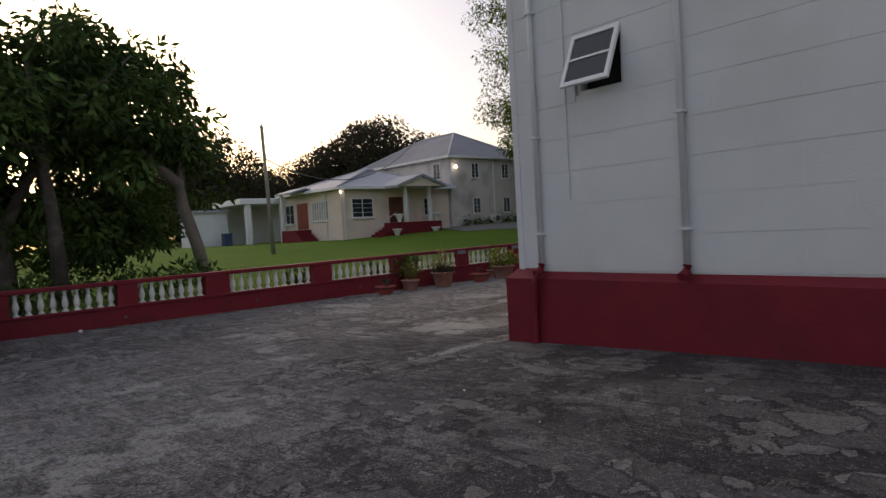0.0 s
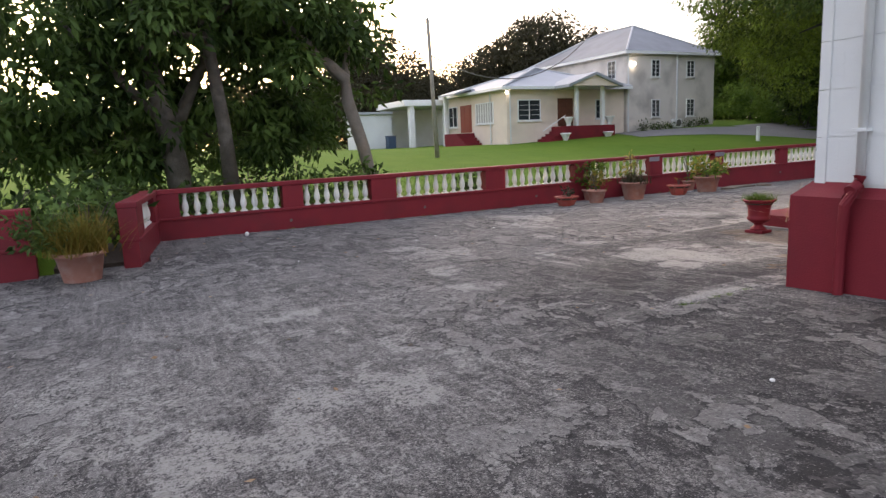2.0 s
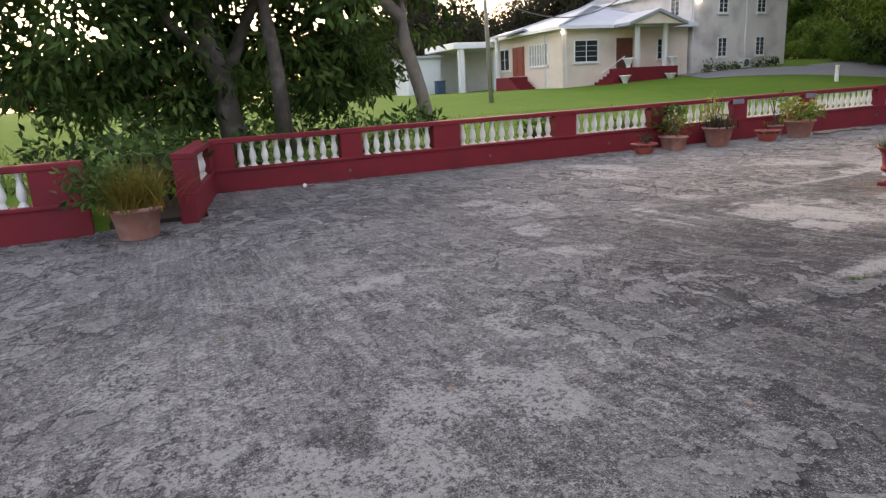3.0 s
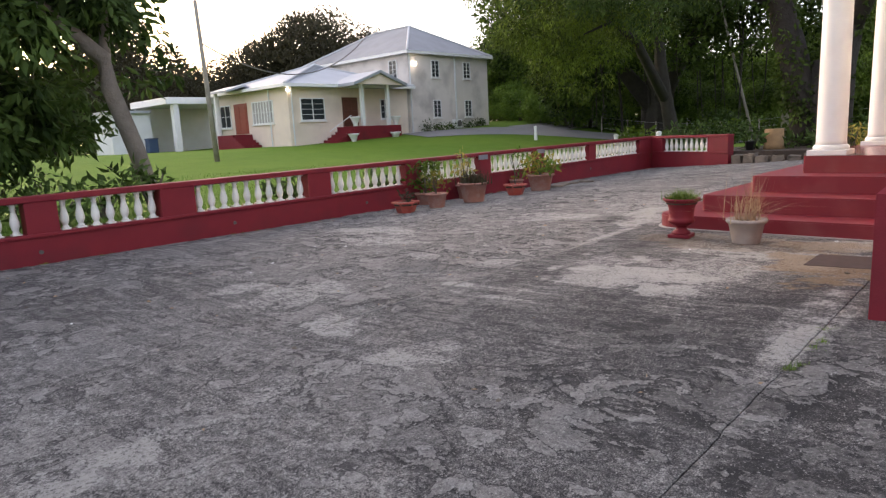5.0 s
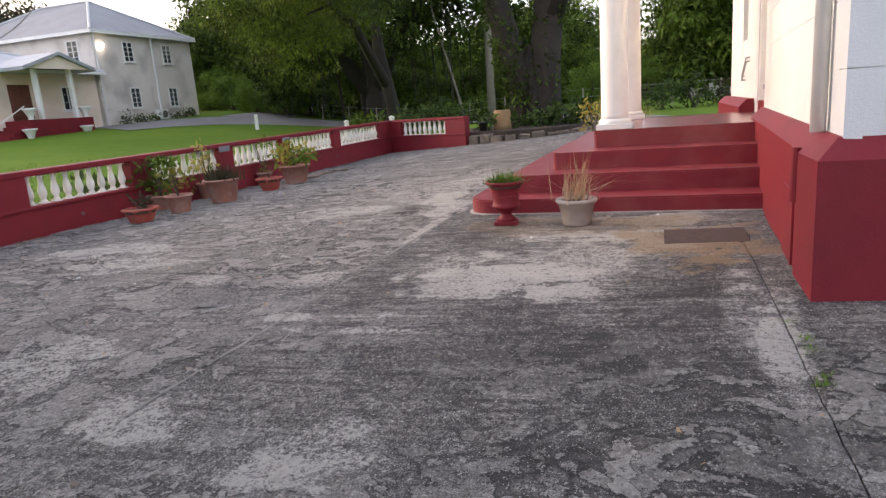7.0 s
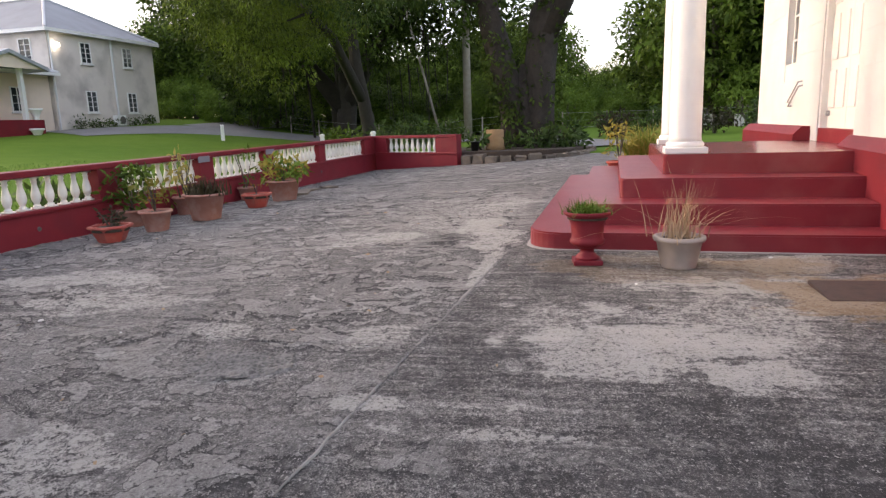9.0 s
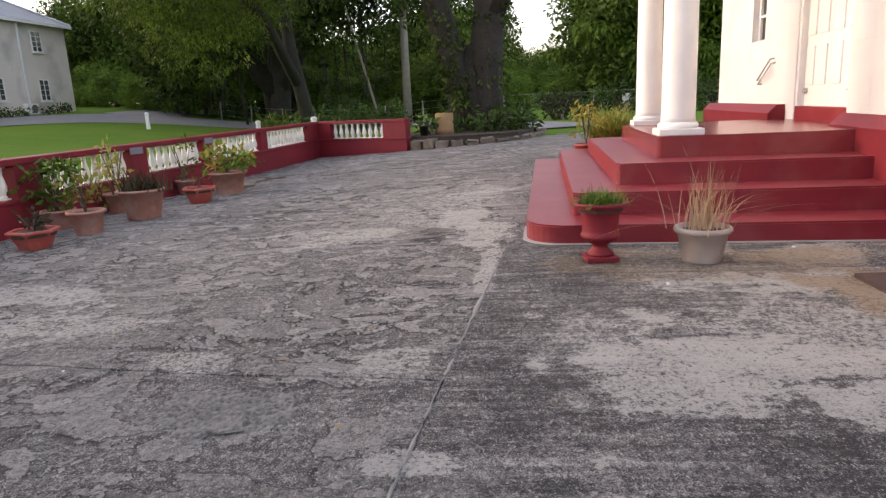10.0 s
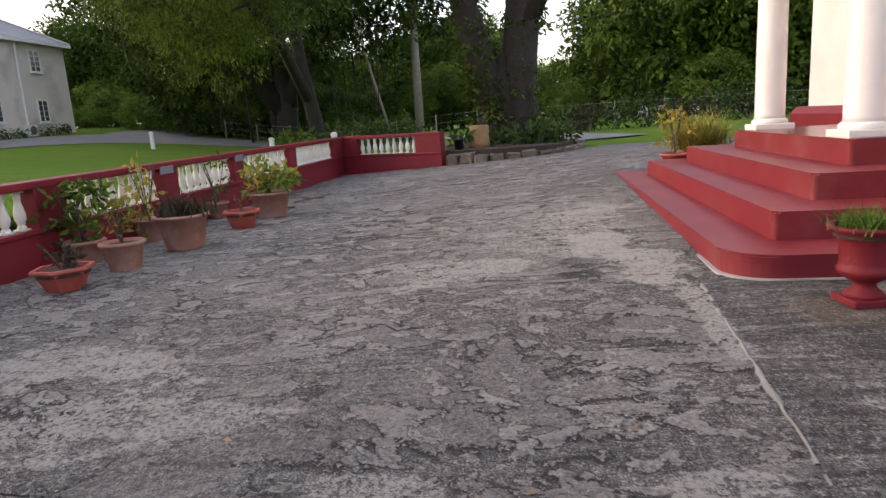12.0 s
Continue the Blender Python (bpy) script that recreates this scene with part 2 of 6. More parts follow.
    for f, cut, pale, amount, edge_shade in ((flakes.outputs[0], 0.03, (0.245, 0.235, 0.229), 0.45, 0.8), (flakes.outputs[1], 0.10, (0.33, 0.318, 0.308), 0.62, 0.85), (flakes.outputs[2], 0.14, (0.40, 0.386, 0.374), 0.62, 0.6)):
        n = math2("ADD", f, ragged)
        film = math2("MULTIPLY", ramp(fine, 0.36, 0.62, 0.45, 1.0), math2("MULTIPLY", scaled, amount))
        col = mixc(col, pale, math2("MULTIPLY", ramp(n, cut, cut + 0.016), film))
        # thin near-black band below each cut: the ledge's shade put into the colour
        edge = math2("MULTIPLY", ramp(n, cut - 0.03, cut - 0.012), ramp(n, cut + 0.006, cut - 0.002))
        col = mixc(col, (0.026, 0.025, 0.026), math2("MULTIPLY", math2("MULTIPLY", edge, scaled), edge_shade))
    # thick pale wear, crisp at its rim
    col = mixc(col, (0.41, 0.398, 0.38), math2("MULTIPLY", ramp(math2("ADD", worn, math2("MULTIPLY", ragged, 2.2)), 0.085, 0.1), ramp(fine, 0.4, 0.55, 0.35, 0.8)))
    col = mixc(col, (0.27, 0.185, 0.105), math2("MULTIPLY", rust, 0.7))
    # pits and loose grit
    col = mixc(col, (0.03, 0.029, 0.03), math2("MULTIPLY", ramp(noise_of(42.0, 4.0, 0.7, (1, 0.7, 1)), 0.42, 0.37), 0.75))
    col = mixc(col, (0.5, 0.49, 0.47), math2("MULTIPLY", ramp(noise_of(60.0, 2.0, 0.6), 0.65, 0.69), 0.6))
    warm = N("ShaderNodeMix")
    warm.data_type, warm.blend_type = "RGBA", "MULTIPLY"
    warm.inputs[0].default_value, warm.inputs[7].default_value = 1.0, (1.06, 1.055, 1.02, 1)
    L(col, warm.inputs[6])
    L(warm.outputs[2], bs.inputs["Base Color"])
    bs.inputs["Roughness"].default_value = 0.85
    bs.inputs["Specular IOR Level"].default_value = 0.3
    h = math2("ADD", math2("MULTIPLY", broom, 0.35), math2("ADD", math2("MULTIPLY", fine, 1.0), math2("MULTIPLY", small, 1.2)))
    bp = N("ShaderNodeBump")
    bp.inputs["Strength"].default_value, bp.inputs["Distance"].default_value = 1.0, 0.035
    L(h, bp.inputs["Height"])
    L(bp.outputs[0], bs.inputs["Normal"])
    return m


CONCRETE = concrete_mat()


# ---- mesh helpers ----
def part(name, bm, material, parent=None, label="", smooth=False):
    me = bpy.data.meshes.new(name)
    bm.to_mesh(me)
    bm.free()
    me.materials.append(material)
    if smooth:
        for p in me.polygons:
            p.use_smooth = True
    ob = new(name, me)
    if parent is not None:
        ob.parent = parent
    if label:
        tagged(ob, label)
    return ob


def share(name, ob, m, parent=None):
    """Another object on ob's mesh, at the pose m."""
    o = new(name, ob.data)
    o.parent = parent
    o.matrix_basis = m
    return o


def thing(name, m, label, category, group="", kind=""):
    ob = new(name)
    ob.empty_display_size = 0.1
    ob.matrix_basis = m
    return tagged(ob, label, category, group, kind)


def box(x0, x1, y0, y1, z0, z1, bevel=0.0, bm=None):
    bm = bm or bmesh.new()
    r = bmesh.ops.create_cube(bm, size=1.0)
    bmesh.ops.scale(bm, vec=(x1 - x0, y1 - y0, z1 - z0), verts=r["verts"])
    bmesh.ops.translate(bm, vec=((x0 + x1) / 2, (y0 + y1) / 2, (z0 + z1) / 2), verts=r["verts"])
    if bevel:
        edges = list({e for v in r["verts"] for e in v.link_edges})
        bmesh.ops.bevel(bm, geom=edges, offset=bevel, segments=2, affect="EDGES", profile=0.6)
    return bm


def prism(outline, z0, z1, bevel=0.0):
    """A flat outline raised from z0 to z1."""
    bm = bmesh.new()
    lo = [bm.verts.new((x, y, z0)) for x, y in outline]
    hi = [bm.verts.new((x, y, z1)) for x, y in outline]
    n = len(outline)
    bm.faces.new(lo[::-1])
    top = bm.faces.new(hi)
    for i in range(n):
        bm.faces.new((lo[i], lo[(i + 1) % n], hi[(i + 1) % n], hi[i]))
    if bevel:
        bmesh.ops.bevel(bm, geom=list(top.edges), offset=bevel, segments=2, affect="EDGES")
    bmesh.ops.recalc_face_normals(bm, faces=bm.faces)
    return bm


def lathe(profile, n=20, bm=None, at=(0, 0, 0), square=0.0):
    """Profile of (radius, height) turned about z."""
    bm = bm or bmesh.new()
    rings = []
    for r, z in profile:
        rings.append([bm.verts.new((at[0] + r * math.cos(2 * math.pi * k / n), at[1] + r * math.sin(2 * math.pi * k / n), at[2] + z)) for k in range(n)])
    for a, b in zip(rings, rings[1:]):
        for k in range(n):
            bm.faces.new((a[k], a[(k + 1) % n], b[(k + 1) % n], b[k]))
    bm.faces.new(rings[0][::-1])
    bm.faces.new(rings[-1])
    return bm


def tube(points, radii, n=8, bm=None, rough=0.0, rng=None):
    """A tapered tube along points."""
    bm = bm or bmesh.new()
    pts = [Vector(p) for p in points]
    rings = []
    for i, p in enumerate(pts):
        d = (pts[min(i + 1, len(pts) - 1)] - pts[max(i - 1, 0)]).normalized()
        a = d.orthogonal().normalized() if abs(d.z) > 0.95 else d.cross(Vector((0, 0, 1))).normalized()
        if abs(d.z) > 0.95:
            a = (Vector((1, 0, 0)) - d * d.x).normalized()
        b = d.cross(a)
        ring = []
        for k in range(n):
            w = 2 * math.pi * k / n
            r = radii[i] * (1 + (rng.uniform(-rough, rough) if rng else 0))
            ring.append(bm.verts.new(p + a * (r * math.cos(w)) + b * (r * math.sin(w))))
        rings.append(ring)
    for a, b in zip(rings, rings[1:]):
        for k in range(n):
            bm.faces.new((a[k], a[(k + 1) % n], b[(k + 1) % n], b[k]))
    bm.faces.new(rings[0][::-1])
    bm.faces.new(rings[-1])
    bmesh.ops.recalc_face_normals(bm, faces=bm.faces)
    return bm


def leaf_mesh(name, centres, axes, lengths, widths, material, parent, label="", seed=1, fold=0.25):
    """Many pointed leaves, each two triangles-pairs folded at the midrib."""
    rng = np.random.default_rng(seed)
    n = len(centres)
    axes = axes / np.linalg.norm(axes, axis=1)[:, None]
    side = np.cross(axes, rng.normal(size=(n, 3)))
    side /= np.linalg.norm(side, axis=1)[:, None] + 1e-9
    up = np.cross(side, axes)
    L, W = lengths[:, None], widths[:, None]
    v = np.empty((n, 4, 3))
    v[:, 0] = centres
    v[:, 1] = centres + axes * L * 0.45 + side * W * 0.5 + up * W * fold
    v[:, 2] = centres + axes * L
    v[:, 3] = centres + axes * L * 0.45 - side * W * 0.5 + up * W * fold
    idx = np.arange(n)[:, None] * 4
    tri = np.concatenate([idx + np.array([0, 1, 2]), idx + np.array([0, 2, 3])], axis=1).reshape(-1, 3)
    me = bpy.data.meshes.new(name)
    me.vertices.add(n * 4)
    me.vertices.foreach_set("co", v.reshape(-1).astype(np.float32))
    me.loops.add(len(tri) * 3)
    me.loops.foreach_set("vertex_index", tri.reshape(-1).astype(np.int32))
    me.polygons.add(len(tri))
    me.polygons.foreach_set("loop_start", (np.arange(len(tri)) * 3).astype(np.int32))
    me.update()
    me.validate()
    me.materials.append(material)
    ob = new(name, me)
    ob.parent = parent
    if label:
        tagged(ob, label)
    return ob


def clump_leaves(clumps, per, length, spread_down=0.3, seed=1, width=0.4):
    """Centres, axes, lengths and widths for leaves over clumps (x, y, z, radius)."""
    rng = np.random.default_rng(seed)
    C, A = [], []
    for x, y, z, r in clumps:
        k = max(4, int(per * r * r))
        d = rng.normal(size=(k, 3))
        d /= np.linalg.norm(d, axis=1)[:, None]
        rad = r * (0.45 + 0.6 * rng.random((k, 1)) ** 0.7)
        C.append(np.array((x, y, z)) + d * rad * np.array((1, 1, 0.75)))
        A.append(d * 0.7 + rng.normal(size=(k, 3)) * 0.6 - np.array((0, 0, spread_down)))
    C, A = np.concatenate(C), np.concatenate(A)
    l = length * rng.uniform(0.6, 1.3, len(C))
    return C, A, l, l * width * rng.uniform(0.8, 1.2, len(C))


# ---- lie of the land ----
def smooth01(v):
    v = min(1.0, max(0.0, v))
    return v * v * (3 - 2 * v)


def yard(x, y):
    """Height of the paved yard, which falls away from the church to the balustrade."""
    xx = min(16.0, max(-2.0, x))
    y += (max(y, 9.2) - y) * smooth01((x - 7.2) / 2.4)
    if y <= 11:
        return 0.0268 * xx - 0.0433 * max(y, -4) - 0.003
    s = min(1.0, (y - 11) / 6.2)
    return (0.0268 * xx - 0.0433 * 11 - 0.003) * (1 - s) - 0.43 * s


def land(x, y):
    """Height of the grass outside."""
    s = smooth01((y - 17.4) / 26.0)
    s *= s
    z = -0.15 + 1.15 * s + max(0.0, min(x, 60) - 27) * 0.045 * s
    if x > 24 and y < 22:
        z = z * smooth01((y - 14) / 8) + (0.05 + 0.012 * (min(x, 70) - 24)) * (1 - smooth01((y - 14) / 8))
    return z


# ---- ground, road, pavement ----
def in_yard(x, y):
    if x < -0.3:
        return y < 14.3
    if x < 26.1:
        return y < 17.3
    return y < 9.0 and x < 27


def ground():
    xs = sorted(set([-1500, -600, -250, -120, -80, -60, -45, -0.31, -0.29, 1.29, 1.31, 26.09, 26.11] + list(np.arange(-36, 80, 1.5)) + [90, 105, 130, 180, 300, 700, 1500]))
    ys = sorted(set([-1500, -600, -250, -120, -60, -40, 14.29, 14.31, 14.99, 15.01, 17.29, 17.31, 9.01] + list(np.arange(-30, 70, 1.5)) + [80, 95, 120, 180, 300, 700, 1500]))
    bm = bmesh.new()
    grid = []
    for y in ys:
        row = []
        for x in xs:
            low = yard(x, y) - 0.3 if in_yard(x, y) else None
            z = low if low is not None else land(x, y) + 0.05 * noise.noise((x * 0.3, y * 0.3, 0))
            row.append(bm.verts.new((x, y, z)))
        grid.append(row)
    for a, b in zip(grid, grid[1:]):
        for i in range(len(xs) - 1):
            bm.faces.new((a[i], a[i + 1], b[i + 1], b[i]))
    ob = part("ground", bm, GRASS, smooth=True)
    return tagged(ob, "green mown lawn rising gently towards the houses", "lawn", kind="structure")


def strip(name, line, width, material, lift, label, category):
    """A road along a line, draped on the land."""
    bm = bmesh.new()
    pts = [Vector((*p, 0)) for p in line]
    fine = []
    for i in range(len(pts) - 1):
        p0, p1, p2, p3 = pts[max(i - 1, 0)], pts[i], pts[i + 1], pts[min(i + 2, len(pts) - 1)]
        for k in range(12):
            t = k / 12
            fine.append(0.5 * ((2 * p1) + (p2 - p0) * t + (2 * p0 - 5 * p1 + 4 * p2 - p3) * t * t + (3 * p1 - p0 - 3 * p2 + p3) * t ** 3))
    fine.append(pts[-1])
    rows = []
    for i, p in enumerate(fine):
        d = (fine[min(i + 1, len(fine) - 1)] - fine[max(i - 1, 0)]).normalized()
        s = Vector((d.y, -d.x, 0))
        rows.append([bm.verts.new((q.x, q.y, land(q.x, q.y) + lift)) for q in (p + s * width * f for f in (-0.5, -0.25, 0, 0.25, 0.5))])
    for a, b in zip(rows, rows[1:]):
        for i in range(4):
            bm.faces.new((a[i], a[i + 1], b[i + 1], b[i]))
    bmesh.ops.recalc_face_normals(bm, faces=bm.faces)
    for f in bm.faces:
        if f.normal.z < 0:
            f.normal_flip()
    return tagged(part(name, bm, material), label, category, kind="structure")


ground()
strip("road", [(36.0, 41.3), (39.5, 40.2), (43.5, 37.8), (47, 33), (48, 27), (44, 21), (39.5, 15.8)], 5.4, ROADM, 0.035, "worn grey asphalt driveway curving past the houses", "driveway")
strip("road", [(40.6, 17.4), (37.5, 13.6), (34, 10.6), (29.5, 8.0)], 3.2, ROADM, 0.045, "narrow grey asphalt path from the driveway to the yard", "path")
strip("road", [(46, 38), (56, 37), (70, 36), (95, 34)], 4.0, ROADM, 0.03, "worn grey asphalt lane beside the lawn", "lane")


# ---- balustrade ----
WALL_Y = 17.2
BASE_H, SILL_H, RAIL_H = 0.36, 0.44, 1.02


def baluster_mesh():
    prof = [(0.055, 0.03), (0.055, 0.055), (0.035, 0.075), (0.045, 0.09), (0.068, 0.15), (0.072, 0.2), (0.06, 0.27), (0.042, 0.35), (0.036, 0.4), (0.05, 0.42), (0.036, 0.44), (0.05, 0.465), (0.05, 0.48)]
    bm = lathe(prof, 12)
    box(-0.068, 0.068, -0.068, 0.068, 0.0, 0.03, 0, bm)
    box(-0.062, 0.062, -0.062, 0.062, 0.478, 0.5, 0, bm)
    return bm


_first = part("baluster", baluster_mesh(), BALUSTER, smooth=False)
for _p in _first.data.polygons:
    _p.use_smooth = len(_p.vertices) == 4
_first.matrix_basis = pose(0, 0, -30)
BALUSTER_MESH = _first.data
bpy.data.objects.remove(_first)


def balustrade(name, start, end, z0, z1, base0, piers, label, ends=True, count=8):
    """A low wall from start to end with piers at the given (near, far) stretches and balusters between; z0, z1: height of its rail top."""
    a, b = Vector((*start, 0)), Vector((*end, 0))
    length = (b - a).length
    yaw = math.degrees(math.atan2(b.y - a.y, b.x - a.x))
    rise = (z1 - z0) / length
    root = thing(name, pose(a.x, a.y, 0, 0, 0, yaw), label, "balustrade", kind="structure")

    def sheared(bm, bevelled=0.012):
        for v in bm.verts:
            v.co.z += z0 + rise * v.co.x
        return bm

    T = 0.13
    low = base0 - z0 - 0.3
    part("wall_base", sheared(box(0, length, -T, T, low, -0.66, 0.0)), RED, root)
    part("wall_sill", sheared(box(0, length, -T - 0.035, T + 0.035, -0.66, -0.60, 0.015)), RED, root)
    part("handrail", sheared(box(0, length, -T - 0.03, T + 0.03, -0.10, 0.0, 0.02)), RED, root)
    for p, q in piers:
        part("pier", sheared(box(p, q, -T - 0.012, T + 0.012, -0.602, -0.098, 0.006)), RED, root)
    for (p, q), (r, s) in zip(piers, piers[1:]):
        gap = r - q
        n = max(2, round(gap / 0.255))
        for k in range(n):
            u = q + gap * (k + 0.5) / n
            o = new("baluster", BALUSTER_MESH)
            o.parent = root
            o.matrix_basis = Matrix.Translation((u, 0, z0 + rise * u - 0.603))
    if length > 20:
        for u in (3.1, 6.5, 9.9, 13.2, 16.6, 20.0):
            # capped tube; its dark colour stands in for the shaded hole
            part("weep_hole", tube([(u, -T - 0.012, -0.9 + z0 + rise * u), (u, -T + 0.05, -0.88 + z0 + rise * u)], [0.035, 0.035], 10), CABLE, root, "solid dark tube end painted as a weep hole")
    return root


_x0 = 1.15
balustrade("balustrade", (_x0, WALL_Y), (26.0, WALL_Y), 0.64, 0.82, -0.43,
           [(0.0, 0.75), (2.95, 3.42), (5.1, 5.75), (8.3, 8.9), (11.2, 11.75), (14.05, 14.55), (16.75, 17.2), (19.9, 20.35), (23.6, 24.85)], "low red-painted masonry balustrade wall with white turned balusters")
balustrade("balustrade", (25.9, 17.0), (24.6, 13.6), 0.82, 0.82, -0.3, [(0.0, 0.55), (2.75, 3.64)], "short red return wall with white balusters ending beside the planting bed")
balustrade("balustrade", (1.32, 17.0), (0.86, 13.95), 0.64, 0.64, -0.46, [(0.0, 0.5), (2.3, 3.08)], "short red return wall with white balusters beside a planter")
balustrade("balustrade", (-9.0, 14.2), (-0.5, 14.2), 0.62, 0.64, -0.46, [(0.0, 0.5), (2.6, 3.1), (5.2, 5.7), (7.8, 8.5)], "low red-painted balustrade wall with white balusters along the field")


# ---- church ----
PLINTH_TOP = 0.9
SIDE_X, FRONT_Y = 6.38, 6.2          # outer faces of the plinth
WX, WY = 6.52, 6.02                  # faces of the wall above


def sloped_plinth(x0, x1, y0, y1, z0, ztop, side):
    """A plinth block whose outer top edge is chamfered; side: which way its face looks."""
    bm = box(x0, x1, y0, y1, z0, ztop)
    c = 0.13
    for v in bm.verts:
        if v.co.z > ztop - 0.01:
            if "x" in side and v.co.x < x0 + 0.01:
                v.co.x += c
            if "y" in side and v.co.y > y1 - 0.01:
                v.co.y -= c
    low = ztop - 0.13
    geom = bmesh.ops.bisect_plane(bm, geom=list(bm.verts) + list(bm.edges) + list(bm.faces), plane_co=(0, 0, low), plane_no=(0, 0, 1))
    for v in bm.verts:
        if abs(v.co.z - low) < 0.005:
            if "x" in side and v.co.x < x0 + c:
                v.co.x = x0
            if "y" in side and v.co.y > y1 - c:
                v.co.y = y1
    return bm


church = thing("church", pose(0, 0, 0), "white-painted block church with a dark red plinth", "church", kind="structure")
part("plinth", sloped_plinth(SIDE_X, SIDE_X + 0.6, 5.72, FRONT_Y, -0.6, PLINTH_TOP, "xy"), RED, church, "dark red painted corner of the plinth")
part("plinth", sloped_plinth(SIDE_X + 0.05, SIDE_X + 0.6, -14.0, 5.717, -0.6, PLINTH_TOP, "x"), RED, church, "dark red painted plinth")
SKEW = Matrix.Translation((SIDE_X + 0.6, FRONT_Y, 0)) @ Matrix.Rotation(radians(-3.5), 4, "Z") @ Matrix.Translation((-SIDE_X - 0.6, -FRONT_Y, 0))
part("plinth", sloped_plinth(SIDE_X + 0.603, 12.35, 5.2, FRONT_Y - 0.02, -0.6, PLINTH_TOP, "y"), RED, church, "dark red painted plinth").matrix_basis = SKEW
part("plinth", sloped_plinth(14.9, 19.2, 4.9, 5.75, -0.6, 0.97, "y"), RED, church, "dark red painted plinth")

COURSE, BLOCK = 0.415, 0.86


def block_wall(name, u0, u1, z0, z1, holes, put, parent, seed):
    """Courses of painted blocks, each its own piece; holes are (u0, u1, z0, z1)."""
    rng = random.Random(seed)
    meshes = {}
    row = 0
    z = z0
    while z < z1 - 0.02:
        zt = min(z + COURSE, z1)
        u = u0 - (BLOCK / 2 if row % 2 else 0.0)
        while u < u1 - 0.005:
            a, b = max(u, u0), min(u + BLOCK, u1)
            u += BLOCK
            pieces = [(a, b)]
            for h0, h1, hz0, hz1 in holes:
                if zt > hz0 + 0.02 and z < hz1 - 0.02:
                    pieces = [q for p in pieces for q in ((p[0], min(p[1], h0)), (max(p[0], h1), p[1])) if q[1] - q[0] > 0.03]
            for p in pieces:
                put(parent, meshes, round(p[1] - p[0], 3), round(zt - z, 3), p[0], z, rng)
        z = zt
        row += 1


def side_block(parent, meshes, w, h, u, z, rng):
    key = (w, h)
    if key not in meshes:
        bm = box(0.0, 0.1, 0.0005, w - 0.0005, 0.0022, h - 0.0022)
        me = bpy.data.meshes.new("block")
        bm.to_mesh(me)
        bm.free()
        me.materials.append(WHITE)
        meshes[key] = me
    o = new("block", meshes[key])
    o.parent = parent
    o.matrix_basis = pose(WX - 0.012 + rng.uniform(-0.0004, 0.0004), u, z)


def front_block(parent, meshes, w, h, u, z, rng):
    key = (w, h)
    if key not in meshes:
        bm = box(0.0005, w - 0.0005, -0.1, 0.0, 0.0022, h - 0.0022)
        me = bpy.data.meshes.new("block")
        bm.to_mesh(me)
        bm.free()
        me.materials.append(WHITE)
        meshes[key] = me
    o = new("block", meshes[key])
    o.parent = parent
    o.matrix_basis = pose(u, front_block.y + rng.uniform(-0.0004, 0.0004), z)


WALL_TOP = 7.0
WIN = (4.3, 4.98, 3.03, 3.74)
wall_side = tagged(part("wall_side", box(WX - 0.002, WX + 0.25, -14, WIN[0], PLINTH_TOP - 0.3, WALL_TOP), WHITE), "white-painted blockwork side wall of the church", "wall", kind="structure")
box_parts = ((WIN[0], WIN[1], PLINTH_TOP - 0.3, WIN[2]), (WIN[0], WIN[1], WIN[3], WALL_TOP), (WIN[1], WY - 0.01, PLINTH_TOP - 0.3, WALL_TOP))
for y0, y1, z0, z1 in box_parts:
    part("wall_core", box(WX - 0.002, WX + 0.25, y0, y1, z0, z1), WHITE, wall_side)
block_wall("side", -1.9, WY, PLINTH_TOP - 0.02, WALL_TOP, [WIN], side_block, wall_side, 3)

DOOR_X0, DOOR_X1, DOOR_TOP = 12.75, 14.55, 3.6
FW = (16.05, 16.8, 2.05, 4.6)
CORNER_END = 12.3
wall_front = tagged(part("wall_front", box(WX + 0.252, CORNER_END, WY - 0.35, WY - 0.006, PLINTH_TOP - 0.3, WALL_TOP), WHITE), "white-painted blockwork front wall of the church", "wall", kind="structure")
front_block.y = WY
block_wall("front", WX - 0.012, CORNER_END, PLINTH_TOP - 0.02, WALL_TOP, [], front_block, wall_front, 4)
wall_front.matrix_basis = SKEW
BACK_Y = 5.5
wall_back = tagged(part("wall_porch", box(CORNER_END + 0.003, DOOR_X0, BACK_Y - 0.3, BACK_Y - 0.006, 0.4, WALL_TOP), WHITE), "white-painted church wall round the double door", "wall", kind="structure")
for x0, x1, z0, z1 in ((DOOR_X0, DOOR_X1, DOOR_TOP, WALL_TOP), (DOOR_X1, FW[0], 0.4, WALL_TOP), (FW[0], FW[1], 0.4, FW[2]), (FW[0], FW[1], FW[3], WALL_TOP), (FW[1], 18.7, 0.4, WALL_TOP)):
    part("wall_core", box(x0, x1, BACK_Y - 0.3, BACK_Y - 0.006, z0, z1), WHITE, wall_back)
front_block.y = BACK_Y
block_wall("porch", CORNER_END + 0.01, 18.7, 0.9, WALL_TOP, [(DOOR_X0, DOOR_X1, 0, DOOR_TOP), FW], front_block, wall_back, 5)
part("reveal", box(CORNER_END - 0.06, CORNER_END - 0.003, BACK_Y - 0.3, WY - 0.47, 0.9, WALL_TOP), WHITE, wall_back)
tagged(part("wall_far", box(18.7, 18.95, -14, BACK_Y, -0.5, WALL_TOP), WHITE), "white-painted side wall of the church", "wall", kind="structure")
tagged(part("wall_rear", box(WX, 18.95, -14.3, -14.003, -0.5, WALL_TOP), WHITE), "white-painted rear wall of the church", "wall", kind="structure")


